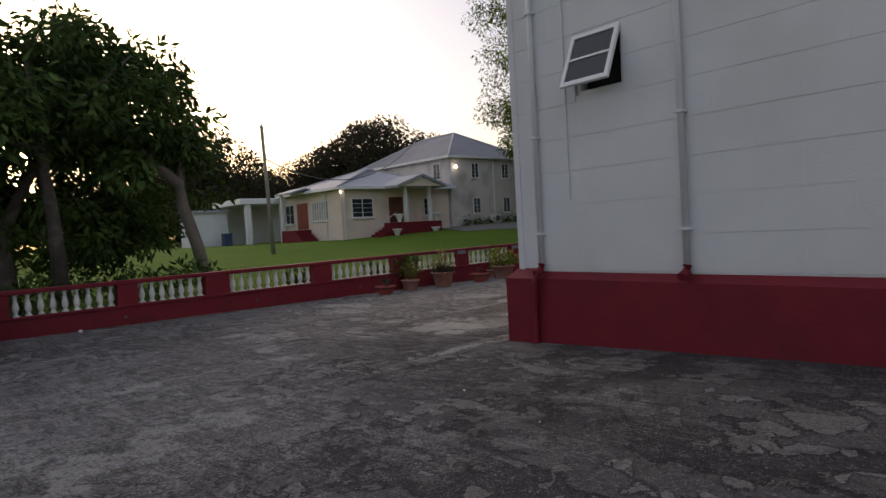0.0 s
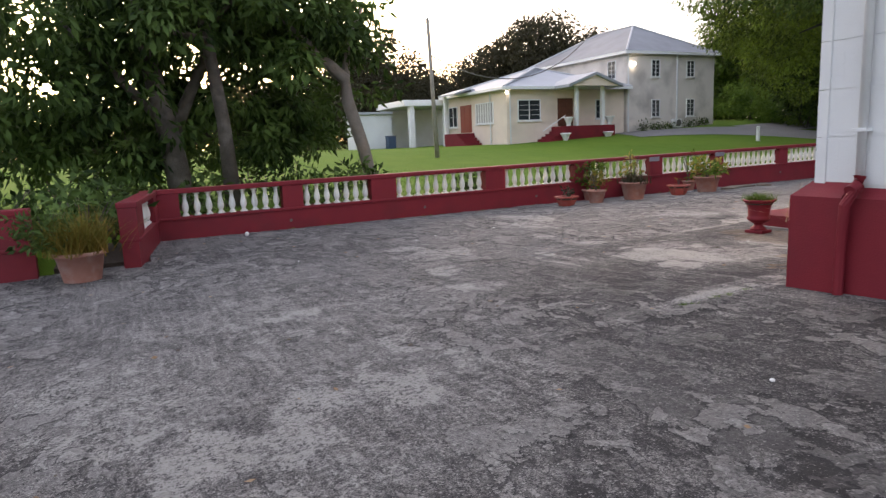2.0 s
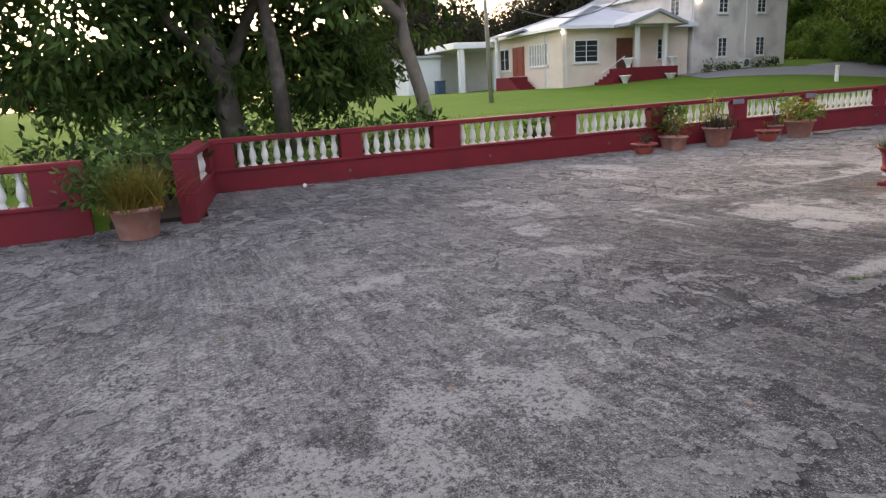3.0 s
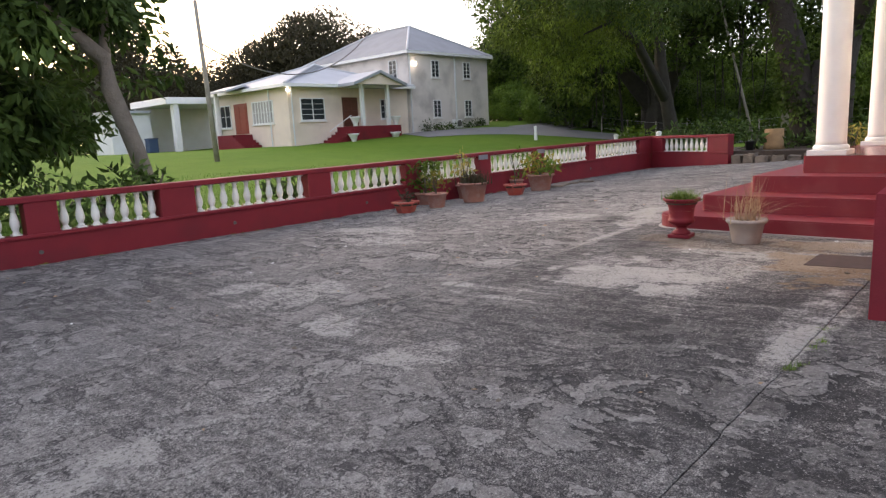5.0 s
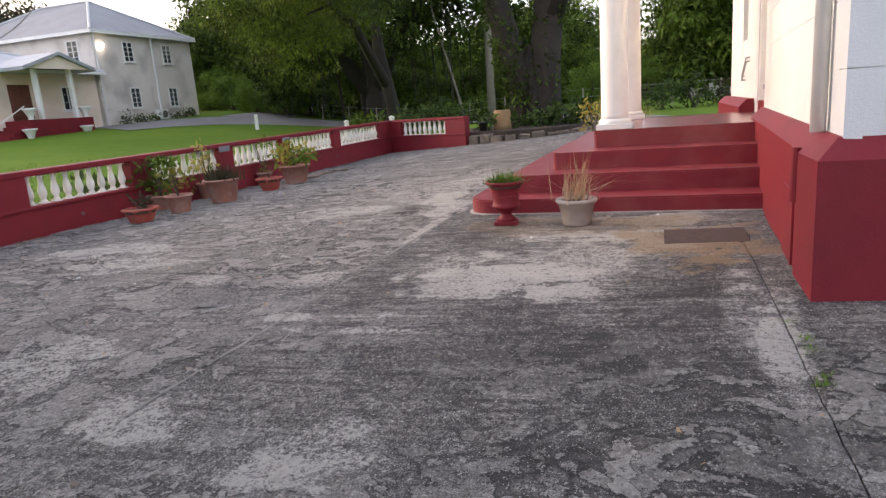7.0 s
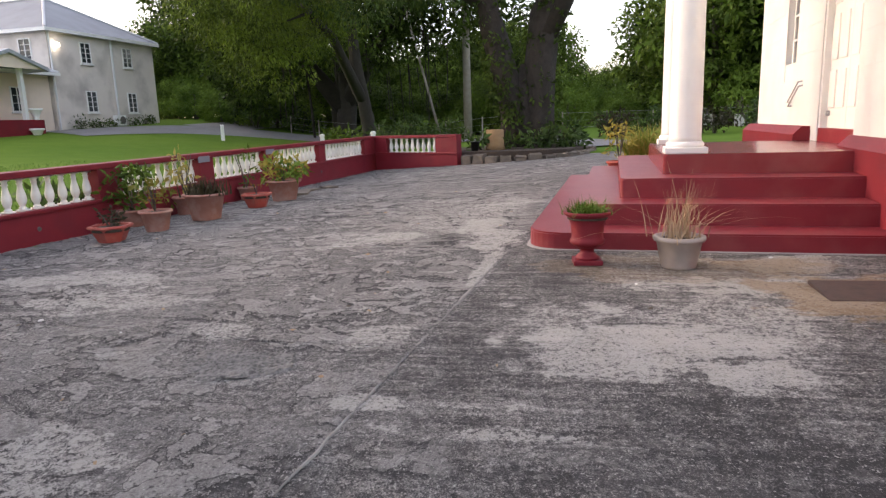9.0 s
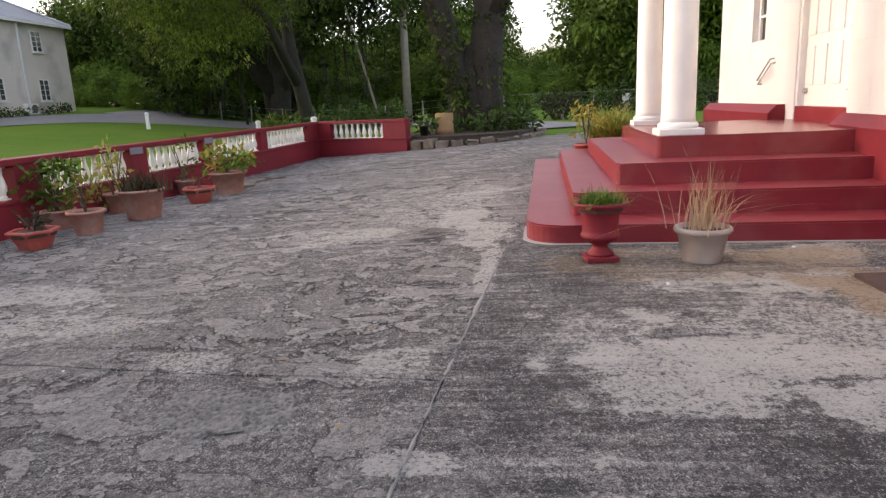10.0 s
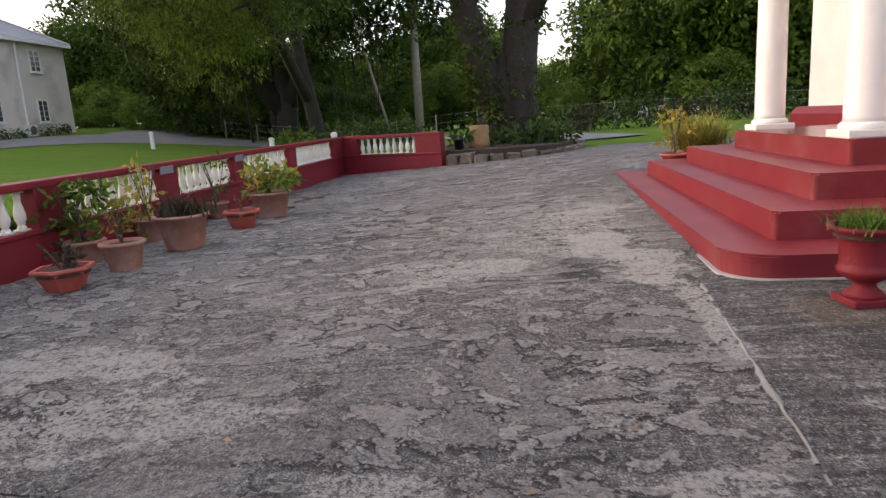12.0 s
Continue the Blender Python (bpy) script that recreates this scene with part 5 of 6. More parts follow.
p = flower_pot(11.15, 15.85, 0.30, 0.25, REDPOT, "red hexagonal pot with a sparse seedling", 6, 0.62)
leafy(p, 0.22, 0.24, 0.28, LEAF_OLIVE, 71, 8, 0.1, 1260)
p = flower_pot(12.75, 16.8, 0.26, 0.3, TERRA, "dark pot with a leafy green climber against the wall", 20)
leafy(p, 0.28, 0.4, 0.75, LEAF_MID, 72, 10, 0.16, 810)
p = flower_pot(12.05, 15.75, 0.25, 0.34, TERRA, "terracotta pot with a yellowing leafy plant")
leafy(p, 0.32, 0.3, 0.5, LEAF_ORANGE, 73, 10, 0.12, 900)
p = flower_pot(14.2, 16.75, 0.24, 0.36, TERRA, "terracotta pot with a tall pale variegated plant")
leafy(p, 0.38, 0.34, 0.95, LEAF_YELLOW, 74, 9, 0.15, 576)
p = flower_pot(13.25, 15.65, 0.36, 0.47, TERRA, "large terracotta pot with upright strap-leaved plants")
blades(p, 0.43, 170, 0.42, 0.36, LEAF_OLIVE, 75, 0.5, 0.035)
p = flower_pot(14.75, 15.5, 0.30, 0.28, REDPOT, "red hexagonal pot with a bare twig", 6, 0.62)
leafy(p, 0.26, 0.1, 0.25, LEAF_ORANGE, 76, 3, 0.07, 900)
p = flower_pot(15.8, 15.45, 0.36, 0.44, TERRA, "round terracotta pot with a yellow-green croton")
leafy(p, 0.42, 0.4, 0.55, LEAF_YELLOW, 77, 8, 0.16, 756)
leafy(p, 0.40, 0.42, 0.5, LEAF_BRIGHT, 78, 9, 0.16, 756, stems=False)
p = flower_pot(16.6, 16.85, 0.2, 0.3, TERRA, "pot with a climbing plant trained on the balusters", 20)
leafy(p, 0.3, 0.35, 0.85, LEAF_MID, 79, 7, 0.13, 468)
# big planter in the gap of the walls
p = flower_pot(0.15, 13.4, 0.36, 0.45, TERRA, "square-ribbed terracotta planter with an orange-tipped grassy shrub", 28, 0.72, 0.07)
blades(p, 0.42, 1000, 0.5, 0.72, LEAF_ORANGE, 81, 0.75, 0.018)
leafy(p, 0.45, 0.5, 0.7, LEAF_DARK, 82, 14, 0.13, 900, off=(-0.35, 0.3))
# urn and pale pot before the steps
urn = thing("urn_planter", pose(9.34, 8.79, yard(9.34, 8.79), 0, 0, 8) @ Matrix.Diagonal((0.9, 0.9, 0.9, 1)), "red-painted pedestal urn with a tuft of green grass", "urn")
part("foot", box(-0.15, 0.15, -0.15, 0.15, 0, 0.05, 0.01), RED, urn)
part("bowl", lathe([(0.13, 0.05), (0.12, 0.08), (0.075, 0.12), (0.07, 0.15), (0.12, 0.18), (0.175, 0.22), (0.185, 0.25), (0.17, 0.27), (0.165, 0.3), (0.175, 0.42), (0.205, 0.5), (0.25, 0.53), (0.255, 0.56), (0.22, 0.56), (0.2, 0.5)], 28), RED, urn, smooth=True)
part("soil", soil_disc(0.21, 0.53), SOIL, urn)
blades(urn, 0.53, 420, 0.3, 0.2, LEAF_BRIGHT, 83, 0.9, 0.012, "grass_tuft")
p = flower_pot(9.27, 7.97, 0.215, 0.29, GREYPOT, "pale clay pot with dry straw-coloured grass", 28, 0.7)
blades(p, 0.27, 75, 0.3, 0.5, STRAW, 84, 0.3, 0.01, "dry_grass")
blades(p, 0.27, 30, 0.26, 0.75, STRAW, 85, 1.1, 0.01, "dry_stalk")
# pots at the far end of the steps
p = flower_pot(16.75, 8.45, 0.24, 0.3, REDPOT, "red pot with a tall pale yellow croton on the far step", z=0.046)
leafy(p, 0.3, 0.28, 0.85, LEAF_YELLOW, 86, 9, 0.14, 900)
p = flower_pot(17.5, 7.9, 0.28, 0.35, REDPOT, "red pot with a bushy yellow-green fern")
blades(p, 0.33, 700, 0.5, 0.75, LEAF_YELLOW, 87, 0.9, 0.03)
blades(p, 0.33, 400, 0.5, 0.7, LEAF_BRIGHT, 88, 0.9, 0.03)

# rusty drain cover
cover = tagged(part("drain_cover", box(-0.29, 0.29, -0.36, 0.36, -0.02, 0.012, 0.006), IRON), "rusty dark iron drain cover set in the paving", "drain cover")
cover.matrix_basis = pose(8.4, 6.69, yard(8.4, 6.69) + 0.008, -1.2, -0.6, 0)

# white posts along the drive
for x, y in ((40.3, 32.8), (33.0, 22.5), (29.5, 18.5)):
    q = thing("marker_post", pose(x, y, land(x, y)), "short white-painted marker post beside the driveway", "post", "driveway posts")
    part("shaft", tube([(0, 0, -0.1), (0, 0, 0.9)], [0.13, 0.11], 10), WHITE_TRIM, q)
    part("cap", lathe([(0.13, 0.88), (0.13, 0.95), (0.06, 1.0)], 10), WHITE_TRIM, q)

for k, (x, r, h) in enumerate(((39.6, 0.5, 0.8), (40.6, 0.35, 0.5), (41.4, 0.45, 0.6), (42.6, 0.4, 0.5), (44.6, 0.4, 0.5), (45.8, 0.5, 0.7), (46.6, 0.4, 0.5))):
    shrub(x, 42.9, r, h, LEAF_MID if k % 2 else LEAF_DARK, 500 + k, "small shrub at the foot of the grey house", 8, 0.2, 200)

# lawn blades nearest the balustrade, and leaves blown over the paving
_g = np.random.default_rng(9)
gx, gy = _g.uniform(-8, 25.5, 42000), 17.5 + 13 * _g.random(42000) ** 1.6
gz = np.array([land(a, b) for a, b in zip(gx, gy)]) - 0.01
gl = _g.uniform(0.05, 0.14, 42000)
grass = leaf_mesh("grass", np.c_[gx, gy, gz], np.c_[_g.normal(0, 0.35, 42000), _g.normal(0, 0.35, 42000), np.ones(42000)], gl, gl * 0.16, BLADES, None, "green lawn grass blades outside the balustrade", 5, 0.05)
tagged(grass, category="grass", kind="stuff")
nl = 160
lx, ly = _g.uniform(-2, 16, nl), _g.uniform(2.5, 17, nl)
keep = ~((lx > 6.1) & (ly < 6.5)) & ~((lx > 9.6) & (ly < 9.7))
lx, ly = lx[keep], ly[keep]
lz = np.array([yard(a, b) for a, b in zip(lx, ly)]) + 0.012
ll = _g.uniform(0.03, 0.07, len(lx))
litter = leaf_mesh("fallen_leaves", np.c_[lx, ly, lz], np.c_[_g.normal(size=len(lx)), _g.normal(size=len(lx)), _g.normal(0, 0.08, len(lx))], ll, ll * 0.45, STRAW, None, "small dry leaves blown over the paving", 6, 0.1)
tagged(litter, category="leaf litter", kind="stuff")

# ---- paving slabs ----
pavement = thing("pavement", pose(0, 0, 0), "old grey concrete yard in broomed slabs, stained black and worn pale", "pavement", kind="structure")
XS = [-14.0, -6.0, 2.45, 7.0, 10.25, 13.5, 16.8, 20.2, 24.0]
YS = [-14.0, -9.0, -5.0, -1.0, 3.6, 6.4, 9.75, 13.2, 17.1]
XE = [24.0, 27.5, 31.0]


def joint_bed():
    """Old mortar that fills the joints just under the slabs."""
    bm = bmesh.new()
    for gx0, gx1, gy0, gy1 in ((-14, 24, -14, 13.9), (1.2, 24, 13.9, 17.1), (24, 31, -14, 9.7), (24, 25.9, 9.75, 17.1)):
        nx, ny = int((gx1 - gx0) / 0.8) + 1, int((gy1 - gy0) / 0.8) + 1
        g = [[bm.verts.new((gx0 + (gx1 - gx0) * i / nx, gy0 + (gy1 - gy0) * j / ny, 0)) for i in range(nx + 1)] for j in range(ny + 1)]
        for row in g:
            for v in row:
                v.co.z = yard(v.co.x, v.co.y) - 0.022
        for a, b in zip(g, g[1:]):
            for i in range(nx):
                bm.faces.new((a[i], a[i + 1], b[i + 1], b[i]))
    return part("joint_mortar", bm, mat("joint_dirt", (0.06, 0.057, 0.053), 0.95, second=(0.16, 0.15, 0.14), scale=2.0), pavement)


joint_bed()


def mortar_line(x0, y0, x1, y1, lo, hi, seed):
    """A pale uneven bead of cement smeared along a joint."""
    rng = random.Random(seed)
    bm = bmesh.new()
    n = int(math.hypot(x1 - x0, y1 - y0) / 0.07)
    dx, dy = (x1 - x0) / n, (y1 - y0) / n
    ln = math.hypot(dx, dy)
    last = None
    w = (lo + hi) / 2
    for i in range(n + 1):
        w = min(hi, max(lo, w + rng.uniform(-0.012, 0.012)))
        off = rng.uniform(-0.008, 0.008)
        x, y = x0 + dx * i, y0 + dy * i
        row = []
        for s, up in ((-1, -0.004), (-0.6, 0.008), (0.6, 0.008), (1, -0.004)):
            px, py = x - dy / ln * (w * s + off), y + dx / ln * (w * s + off)
            row.append(bm.verts.new((px, py, yard(px, py) + up)))
        if last and rng.random() > 0.2:
            for a, b, c, d in zip(last, last[1:], row[1:], row):
                bm.faces.new((a, b, c, d))
        last = row
    part("mortar_bead", bm, mat("pale_mortar", (0.3, 0.285, 0.26), 0.95, second=(0.12, 0.115, 0.11), scale=7, bump=0.5, bump_scale=30), pavement, smooth=True)


mortar_line(7.05, 9.81, 9.9, 9.634, 0.006, 0.02, 1)
mortar_line(4.6, 9.94, 7.0, 9.82, 0.002, 0.009, 2)
mortar_line(10.25, 9.8, 10.25, 13.4, 0.003, 0.02, 4)


def grain(x, y, seed):
    """Smooth random relief over the plan, about -0.7 to 0.7."""
    xi, yi = np.floor(x), np.floor(y)
    fx, fy = x - xi, y - yi
    xi, yi = xi.astype(np.int64), yi.astype(np.int64)
    ux, uy = fx ** 3 * (fx * (fx * 6 - 15) + 10), fy ** 3 * (fy * (fy * 6 - 15) + 10)

    def corner(i, j):
        h = ((xi + i) * 374761393 + (yi + j) * 668265263 + seed * 974711) & 0xFFFFFFFF
        h = ((h ^ (h >> 13)) * 1274126177) & 0xFFFFFFFF
        a = ((h ^ (h >> 16)) & 0xFFFF) * (2 * math.pi / 65536)
        return np.cos(a) * (fx - i) + np.sin(a) * (fy - j)

    lo = corner(0, 0) * (1 - ux) + corner(1, 0) * ux
    hi = corner(0, 1) * (1 - ux) + corner(1, 1) * ux
    return lo * (1 - uy) + hi * uy


def layered(x, y, scale, octaves, seed, rough=0.55):
    out, amp, total = np.zeros_like(x), 1.0, 0.0
    for k in range(octaves):
        out += amp * grain(x * scale * 2 ** k + 17.3 * k, y * scale * 2 ** k - 9.1 * k, seed + k)
        total += amp
        amp *= rough
    return out / total


def rise_of(v, lo, hi):
    t = np.clip((v - lo) / (hi - lo), 0, 1)
    return t * t * (3 - 2 * t)


# worn pale and lichen-dark places, and darker floor by the church: x, y, half widths, how much
WORN_AND_DARK = ((7.5, 7.7, 1.1, 0.75, 0.125), (7.0, 8.35, 0.5, 0.75, 0.16), (7.7, 9.0, 0.5, 0.4, 0.12), (8.7, 7.9, 0.5, 0.9, 0.05), (9.4, 7.0, 0.4, 0.8, 0.08), (8.9, 6.9, 0.9, 0.4, 0.08),
        (5.0, 12.2, 0.35, 0.28, 0.12), (5.2, 11.3, 0.55, 0.5, 0.11), (6.3, 6.5, 0.9, 0.2, 0.15), (5.3, 6.45, 0.8, 0.12, 0.12))
WORN_AND_DARK += ((10.6, 9.9, 0.6, 0.3, 0.13), (11.3, 10.25, 0.6, 0.25, 0.11), (9.2, 9.75, 0.7, 0.1, 0.13), (8.0, 13.0, 0.35, 0.7, 0.09), (8.8, 14.1, 0.4, 0.9, 0.1), (7.33, 11.45, 0.14, 0.3, 0.1),
         (3.2, 8.3, 1.0, 0.9, 0.06), (1.2, 7.0, 1.3, 1.4, 0.06), (2.2, 5.6, 1.3, 1.0, 0.075), (1.6, 9.4, 1.0, 0.8, 0.06), (6.2, 9.3, 0.1, 0.45, 0.13), (5.92, 9.1, 0.07, 0.5, 0.12))
WORN_AND_DARK += ((6.2, 9.9, 0.12, 0.16, 0.14), (4.6, 9.9, 0.3, 0.4, 0.1), (4.4, 8.6, 0.25, 0.3, 0.1), (7.3, 10.15, 0.2, 0.2, 0.11), (8.3, 10.4, 0.6, 0.3, 0.07), (12.5, 11.0, 2.2, 1.2, 0.05), (10.8, 11.6, 0.5, 0.9, 0.05))
# (4.7, 4.8) and (5.0, 1.5) darken the floor beside the church
WORN_AND_DARK += ((6.7, 9.3, 0.9, 0.3, -0.07), (5.4, 6.9, 1.6, 0.9, -0.05), (4.7, 4.8, 1.5, 1.6, -0.12), (5.0, 1.5, 3.6, 2.4, -0.13), (7.0, 7.0, 0.7, 0.4, -0.08), (5.6, 8.0, 0.7, 0.8, -0.07), (8.9, 8.9, 0.9, 0.25, -0.08), (10.6, 10.5, 0.35, 0.35, -0.2), (3.0, 14.5, 3.0, 1.6, -0.06))
RUSTY = ((8.1, 6.8, 0.75, 0.6, 1.0), (9.3, 7.0, 0.4, 0.7, 0.5), (9.2, 7.9, 0.4, 1.4, 0.4))


def surface_of(x, y):
    """What is left of the yard's skin: three layers of flakes, wear, scaling, rust, and the relief they leave."""
    wx, wy = layered(x, y, 0.8, 3, 3), layered(x, y, 0.8, 3, 11)
    px, py = x + 0.55 * wx, (y + 0.55 * wy) * 0.62
    flakes = [layered(px, py, 0.95, 7, 21, 0.6), layered(px, py, 2.4, 6, 41, 0.58), layered(px, py, 6.0, 5, 61, 0.56)]
    ragged = layered(x, y * 0.7, 1.9, 6, 81, 0.62)

    def spread(places):
        total = np.zeros_like(x)
        for cx, cy, rx, ry, a in places:
            d = np.hypot((x - cx) / rx, (y - cy) / ry) + 2.2 * ragged
            total += a * np.clip((1.1 - d) / 0.2, 0, 1)
        return total

    worn = spread(WORN_AND_DARK) + 0.11 * layered(x, y, 0.33, 3, 101)
    rust = np.clip(spread(RUSTY), 0, 1)
    # the slab by the steps kept its smooth skin, the others have scaled
    kept = np.clip((10.27 - y - 0.061 * x) / 0.03, 0, 1) * np.clip((x - 5.2) / 1.2, 0, 1) * np.clip((10.1 - x) / 0.2, 0, 1)
    scaled = (1 - 0.85 * kept) * (0.45 + 0.55 * rise_of(layered(x, y, 0.4, 3, 131), -0.12, 0.1))
    worn -= 0.03 * kept
    flaky = np.clip((x - 7.2) / 1.0, 0, 1) * np.clip((y - 9.7) / 0.2, 0, 1)
    scaled = np.clip(scaled + 0.4 * flaky, 0, 1.2)
    worn += 0.012 * flaky
    relief = 0.008 * rise_of(flakes[0], 0.0, 0.04) + 0.006 * rise_of(flakes[1], 0.08, 0.12) + 0.004 * rise_of(flakes[2], 0.12, 0.17)
    relief = scaled * (relief - 0.006 + 0.006 * layered(x, y, 9.0, 3, 151)) + 0.002 * layered(x * 9.0, y * 0.5, 1.0, 2, 171)
    return np.stack(flakes, 1), np.stack([worn, scaled, rust], 1), relief


YARD = np.vectorize(yard, otypes=[float])


def slab(x0, x1, y0, y1, step=0.4):
    """One slab; only the joints that have opened gape and crumble."""
    nx, ny = max(2, int((x1 - x0) / step)), max(2, int((y1 - y0) / step))
    gape = [0.008 if v == 7.0 and y0 > 9 else 0.004 if v == 10.25 and y0 > 9 or v == 9.75 and 2 < x0 < 6.5 or v == 6.4 and 2 < x0 < 10 or v == 3.6 and x0 > 2 else 0.0 for v in (x0, x1, y0, y1)]
    gx, gy = np.meshgrid(np.linspace(x0 + gape[0], x1 - gape[1], nx + 1), np.linspace(y0 + gape[2], y1 - gape[3], ny + 1))
    x, y = gx.ravel(), gy.ravel()
    y = y - 0.061 * (np.clip(x, 5.0, 12.0) - 8.0) * np.clip(1 - np.abs(y - 9.75) / 3.4, 0, None)
    x = x + 0.1 * np.clip(y - 9.8, 0, 4) * np.clip(1 - np.abs(x - 7.05) / 3.0, 0, None)
    flakes, surface, relief = surface_of(x, y)
    ids = np.arange((nx + 1) * (ny + 1)).reshape(ny + 1, nx + 1)
    rim = np.concatenate([ids[0, :-1], ids[:-1, -1], ids[-1, :0:-1], ids[:0:-1, 0]])
    # edges crumble: they wander and drop a little
    crumble = np.zeros(len(x), bool)
    for g, line in zip(gape, (ids[:, 0], ids[:, -1], ids[0], ids[-1])):
        crumble[line] |= g > 0
    x = np.where(crumble, x + 0.016 * layered(x, y, 5.0, 3, 201), x)
    y = np.where(crumble, y + 0.016 * layered(x, y, 5.0, 3, 211), y)
    z = YARD(x, y) + relief - 0.004 * crumble
    top = np.c_[x, y, z]
    skirt = np.concatenate([top[rim], top[rim] - np.array((0, 0, 0.12))])
    n, k = len(x), len(rim)
    quads = np.stack([ids[:-1, :-1], ids[:-1, 1:], ids[1:, 1:], ids[1:, :-1]], -1).reshape(-1, 4)
    a, b = n + np.arange(k), n + np.roll(np.arange(k), -1)
    la, lb = a + k, b + k
    quads = np.concatenate([quads, np.stack([a, la, lb, b], 1)])
    me = bpy.data.meshes.new("slab")
    me.vertices.add(n + 2 * k)
    me.vertices.foreach_set("co", np.concatenate([top, skirt]).ravel().astype(np.float32))
    me.loops.add(quads.size)
    me.loops.foreach_set("vertex_index", quads.ravel().astype(np.int32))
    me.polygons.add(len(quads))
    me.polygons.foreach_set("loop_start", (np.arange(len(quads)) * 4).astype(np.int32))
    me.update()
    for name, data in (("flakes", flakes), ("surface", surface)):
        me.attributes.new(name, "FLOAT_VECTOR", "POINT").data.foreach_set("vector", np.concatenate([data, data[rim], data[rim]]).ravel().astype(np.float32))
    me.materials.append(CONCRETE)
    ob = new("slab", me)
    ob.parent = pavement
    return ob


def fineness(x0, x1, y0, y1):
    """Fine relief where the walk passes, coarser away from it."""
    if 2 < x0 < 8 and 3 < y0 < 10:
        return 0.022
    if -7 < x0 < 14 and 2 < y0:
        return 0.045
    return 0.09 if x1 > -7 and y1 > -1.5 else 0.4


for x0, x1 in zip(XS, XS[1:]):
    for y0, y1 in zip(YS, YS[1:]):
        if x1 <= 2.5 and y0 > 13 or (x0 > 7.5 and y1 < 6):
            continue
        slab(x0, x1, y0, y1, fineness(x0, x1, y0, y1))
slab(-14.0, 1.16, 13.2, 14.36, 0.09)
slab(1.16, 2.45, 13.2, 17.1, 0.05)
slab(24.0, 25.95, 9.75, 13.2, 0.09)
slab(24.0, 25.95, 13.2, 17.1, 0.09)
for x0, x1 in zip(XE, XE[1:]):
    for y0, y1 in zip(YS[:6], YS[1:7]):
        slab(x0, x1, y0, y1)

# a lump of spilt mortar and small stones on the paving
lump = lathe([(0.36 - 0.022 * k, -0.012 if k == 0 else 0.012 + 0.0006 * k) for k in range(16)], 56)
for v in lump.verts:
    k = 1 + 0.45 * noise.noise((v.co.x * 5, v.co.y * 5, 1.0)) + 0.2 * noise.noise((v.co.x * 16, v.co.y * 16, 5.0))
    v.co.x, v.co.y = v.co.x * k * 0.72, v.co.y * k * 1.15
    v.co.z += 0.016 * noise.noise((v.co.x * 22, v.co.y * 22, 3.0)) + 0.012 * noise.noise((v.co.x * 60, v.co.y * 60, 8.0)) if v.co.z > 0 else 0.0
lump_ob = tagged(part("mortar_patch", lump, mat("rough_mortar", (0.26, 0.247, 0.228), 0.95, second=(0.06, 0.058, 0.056), scale=38, amount=0.9, bump=1.0, bump_scale=70, stain=(0.28, 0.268, 0.25), stain_scale=9, stain_amount=0.6)), "rough grey patch of spilt mortar on the paving", "mortar patch", kind="structure")
lump_ob.matrix_basis = pose(6.68, 10.93, yard(6.68, 10.93), -2.5, -1.5, 0)
_k = random.Random(77)
for i in range(46):
    x, y = _k.uniform(-1, 10), _k.uniform(2.5, 14)
    if x > 6 and y < 6.4:
        continue
    r = _k.uniform(0.008, 0.022)
    bm = bmesh.new()
    bmesh.ops.create_icosphere(bm, subdivisions=1, radius=r)
    for v in bm.verts:
        v.co = Vector((v.co.x * 1.3, v.co.y, v.co.z * 0.6)) * _k.uniform(0.8, 1.2)
    o = tagged(part("pebble", bm, STONE if i % 3 else WHITE), "small loose pebble lying on the paving", "pebble", "pebbles on the paving")
    o.matrix_basis = pose(x, y, yard(x, y) + r * 0.4, 0, 0, _k.uniform(0, 360))

# broken pieces of an old slab by the flower pots
for x, y, turn, sx, sy in ((17.2, 15.75, 20, 0.42, 0.2), (17.9, 15.9, -15, 0.3, 0.16), (18.4, 15.6, 50, 0.22, 0.15)):
    bm = box(-sx, sx, -sy, sy, 0, 0.06, 0.012)
    for v in bm.verts:
        v.co += Vector((0.07 * noise.noise((v.co.x * 4, v.co.y * 4, turn)), 0.07 * noise.noise((v.co.x * 4, v.co.y * 4, turn + 9)), 0))
    tagged(part("slab_fragment", bm, STONE), "dark broken piece of slab lying on the paving", "slab fragment", "broken slab pieces").matrix_basis = pose(x, y, yard(x, y) - 0.004, 0, 0, turn)
ball = bmesh.new()
bmesh.ops.create_icosphere(ball, subdivisions=3, radius=0.045)
tagged(part("ball", ball, WHITE_TRIM, smooth=True), "small dirty white ball at the foot of the balustrade", "ball").matrix_basis = pose(3.15, 16.55, yard(3.15, 16.55) + 0.042)

# headstones in the burial ground beyond the church
for i, (x, y, h) in enumerate(((52, 3.5, 1.0), (54, 2.0, 0.8), (50, 0.6, 0.8), (57, 4.6, 0.7), (53, -1.2, 0.9))):
    g = tagged(part("headstone", box(-0.3, 0.3, -0.08, 0.08, -0.1, h, 0.05), mat("pale_stone", (0.5, 0.49, 0.45), 0.9, second=(0.36, 0.35, 0.32), scale=5)), "pale weathered headstone standing in the grass", "headstone", "headstones")
    g.matrix_basis = pose(x, y, land(x, y), _k.uniform(-4, 4), 0, 80)

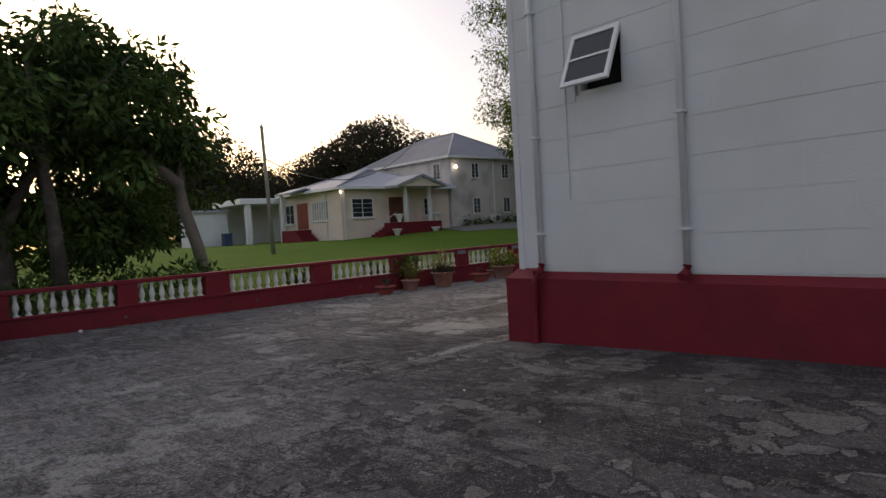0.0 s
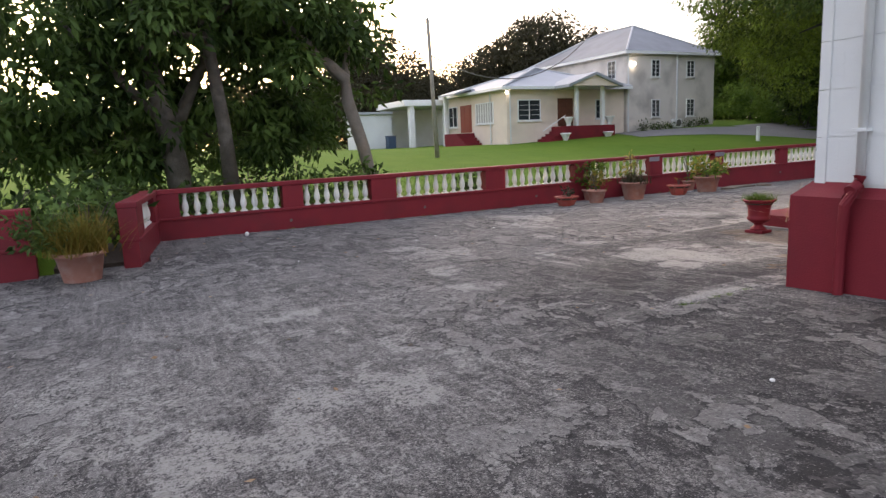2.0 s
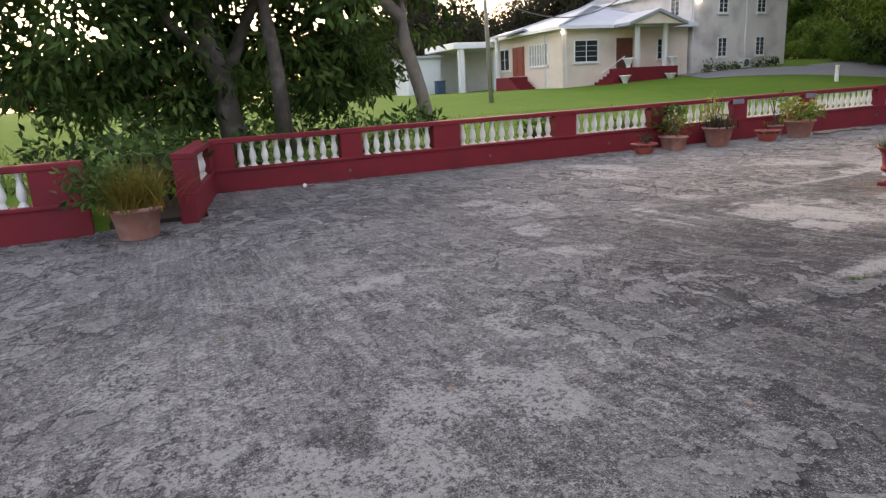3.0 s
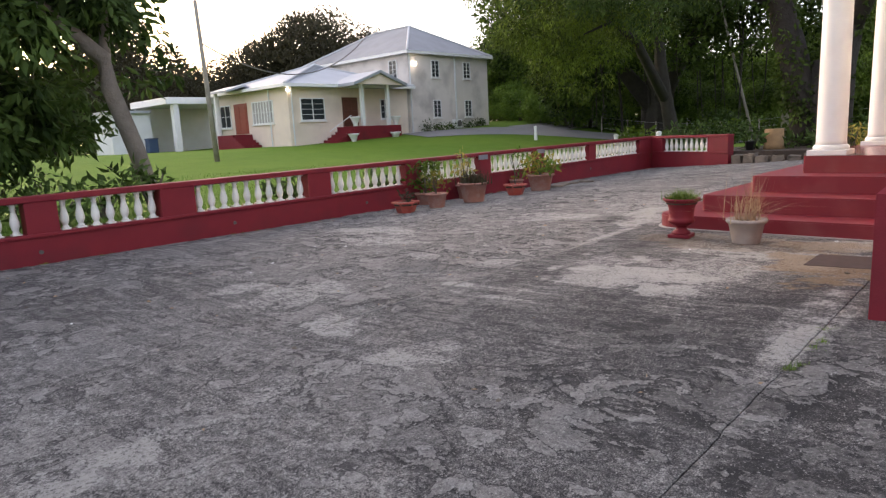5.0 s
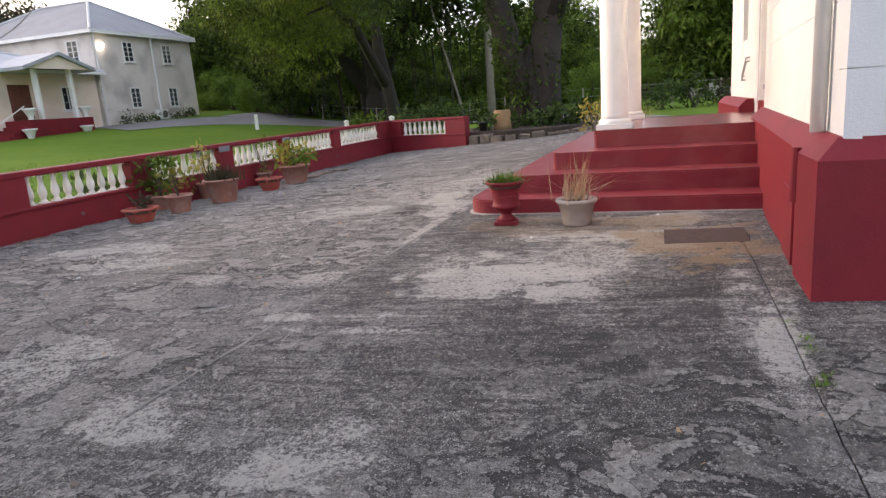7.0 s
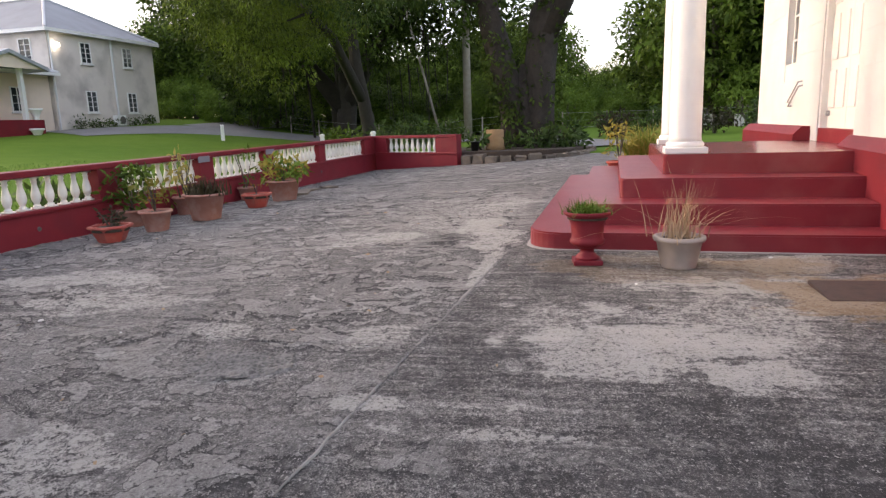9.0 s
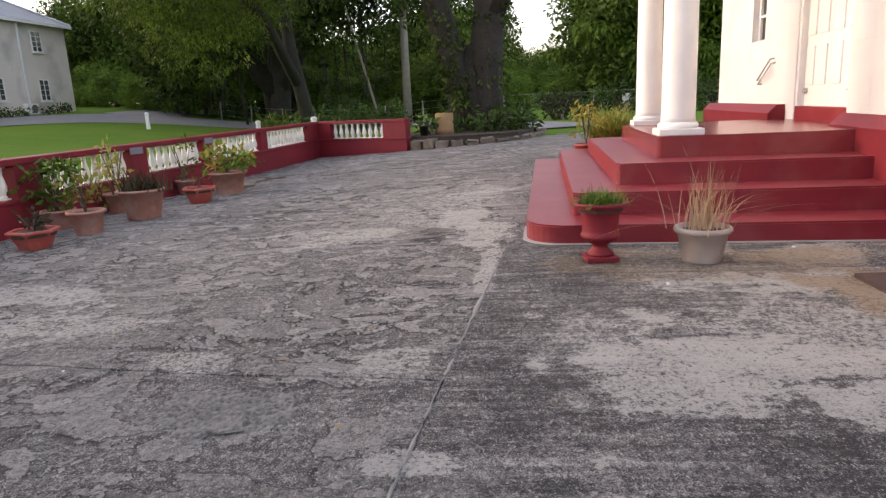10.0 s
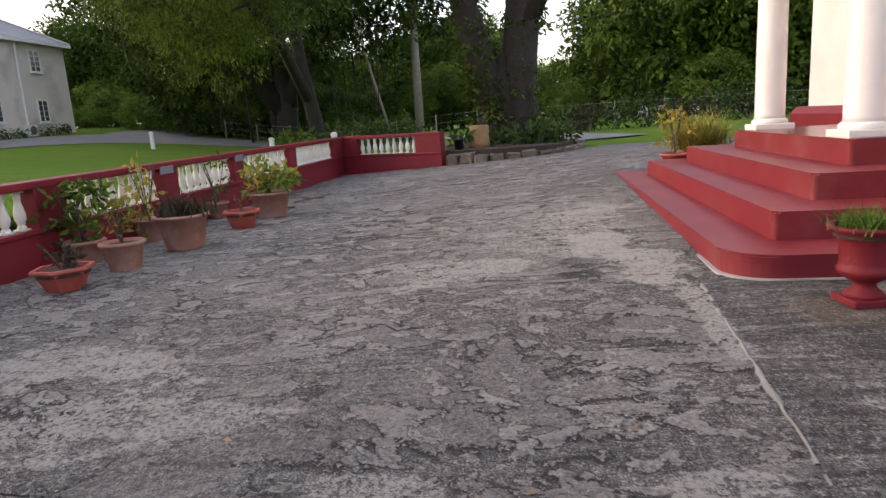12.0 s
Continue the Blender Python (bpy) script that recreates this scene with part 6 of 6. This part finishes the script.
# bucket and cut stump at the end of the return wall
b = thing("bucket", pose(25.3, 13.2, 0.22), "black plastic bucket beside the wall", "bucket")
part("body", lathe([(0.13, 0), (0.16, 0.3), (0.17, 0.3), (0.17, 0.32), (0.14, 0.32), (0.12, 0.05)], 20), mat("black_plastic", (0.02, 0.02, 0.022), 0.4), b, smooth=True)
part("handle", tube([(-0.16, 0, 0.3), (-0.1, 0, 0.38), (0.1, 0, 0.38), (0.16, 0, 0.3)], [0.006] * 4, 6), GREYMETAL, b)
b = thing("tree_stump", pose(25.9, 12.6, 0.2), "pale brown cut tree stump in the bed", "stump")
part("trunk", lathe([(0.36, 0), (0.32, 0.2), (0.31, 0.7), (0.29, 0.72)], 16), mat("cut_wood", (0.3, 0.19, 0.09), 0.9, second=(0.2, 0.12, 0.06), scale=6, bump=0.6, bump_scale=20), b, smooth=True)


def weed(x, y, seed, size=0.1):
    w = thing("weed", pose(x, y, yard(x, y)), "small tuft of green weed growing from a joint", "weed", "weeds in the paving")
    blades(w, -0.01, 26, 0.05, size, LEAF_BRIGHT, seed, 1.0, 0.008, "tuft")


_v = random.Random(21)
for i in range(20):
    x, y = (_v.uniform(2.6, 16), 17.02 + _v.uniform(-0.06, 0.02)) if i > 4 else (_v.uniform(5.0, 6.3), 6.36 + _v.uniform(-0.03, 0.03))
    weed(x, y, 300 + i, _v.uniform(0.03, 0.07))

for i, (x, y, r, h) in enumerate(((4.6, 23.5, 1.6, 2.0), (2.2, 23.8, 1.6, 2.2), (-0.6, 23.4, 1.6, 2.2), (0.2, 15.2, 0.7, 1.0), (0.6, 16.2, 0.6, 0.9), (33.2, 19.6, 0.9, 0.9), (36.2, 18.6, 1.2, 1.2), (38.4, 17.4, 1.2, 1.2))):
    shrub(x, y, r, h, LEAF_DARK, 400 + i, "dense dark green shrub growing in the grass", 16, 0.24, 150)

# dark hedge of the burial ground beyond the porch
for i, (x, y, r, h) in enumerate(((36, 8.4, 1.0, 1.3), (37.2, 7.0, 1.1, 1.5), (38.0, 5.4, 1.2, 1.6), (39.0, 3.6, 1.2, 1.5), (40.0, 1.8, 1.2, 1.6), (38.6, 8.8, 1.0, 1.2), (41.0, 0.0, 1.3, 1.6), (42.5, -2.0, 1.3, 1.7))):
    shrub(x, y, r, h, LEAF_OLIVE if i % 3 == 0 else LEAF_DARK, 600 + i, "dark overgrown hedge shrub by the burial ground", 14, 0.26, 130)
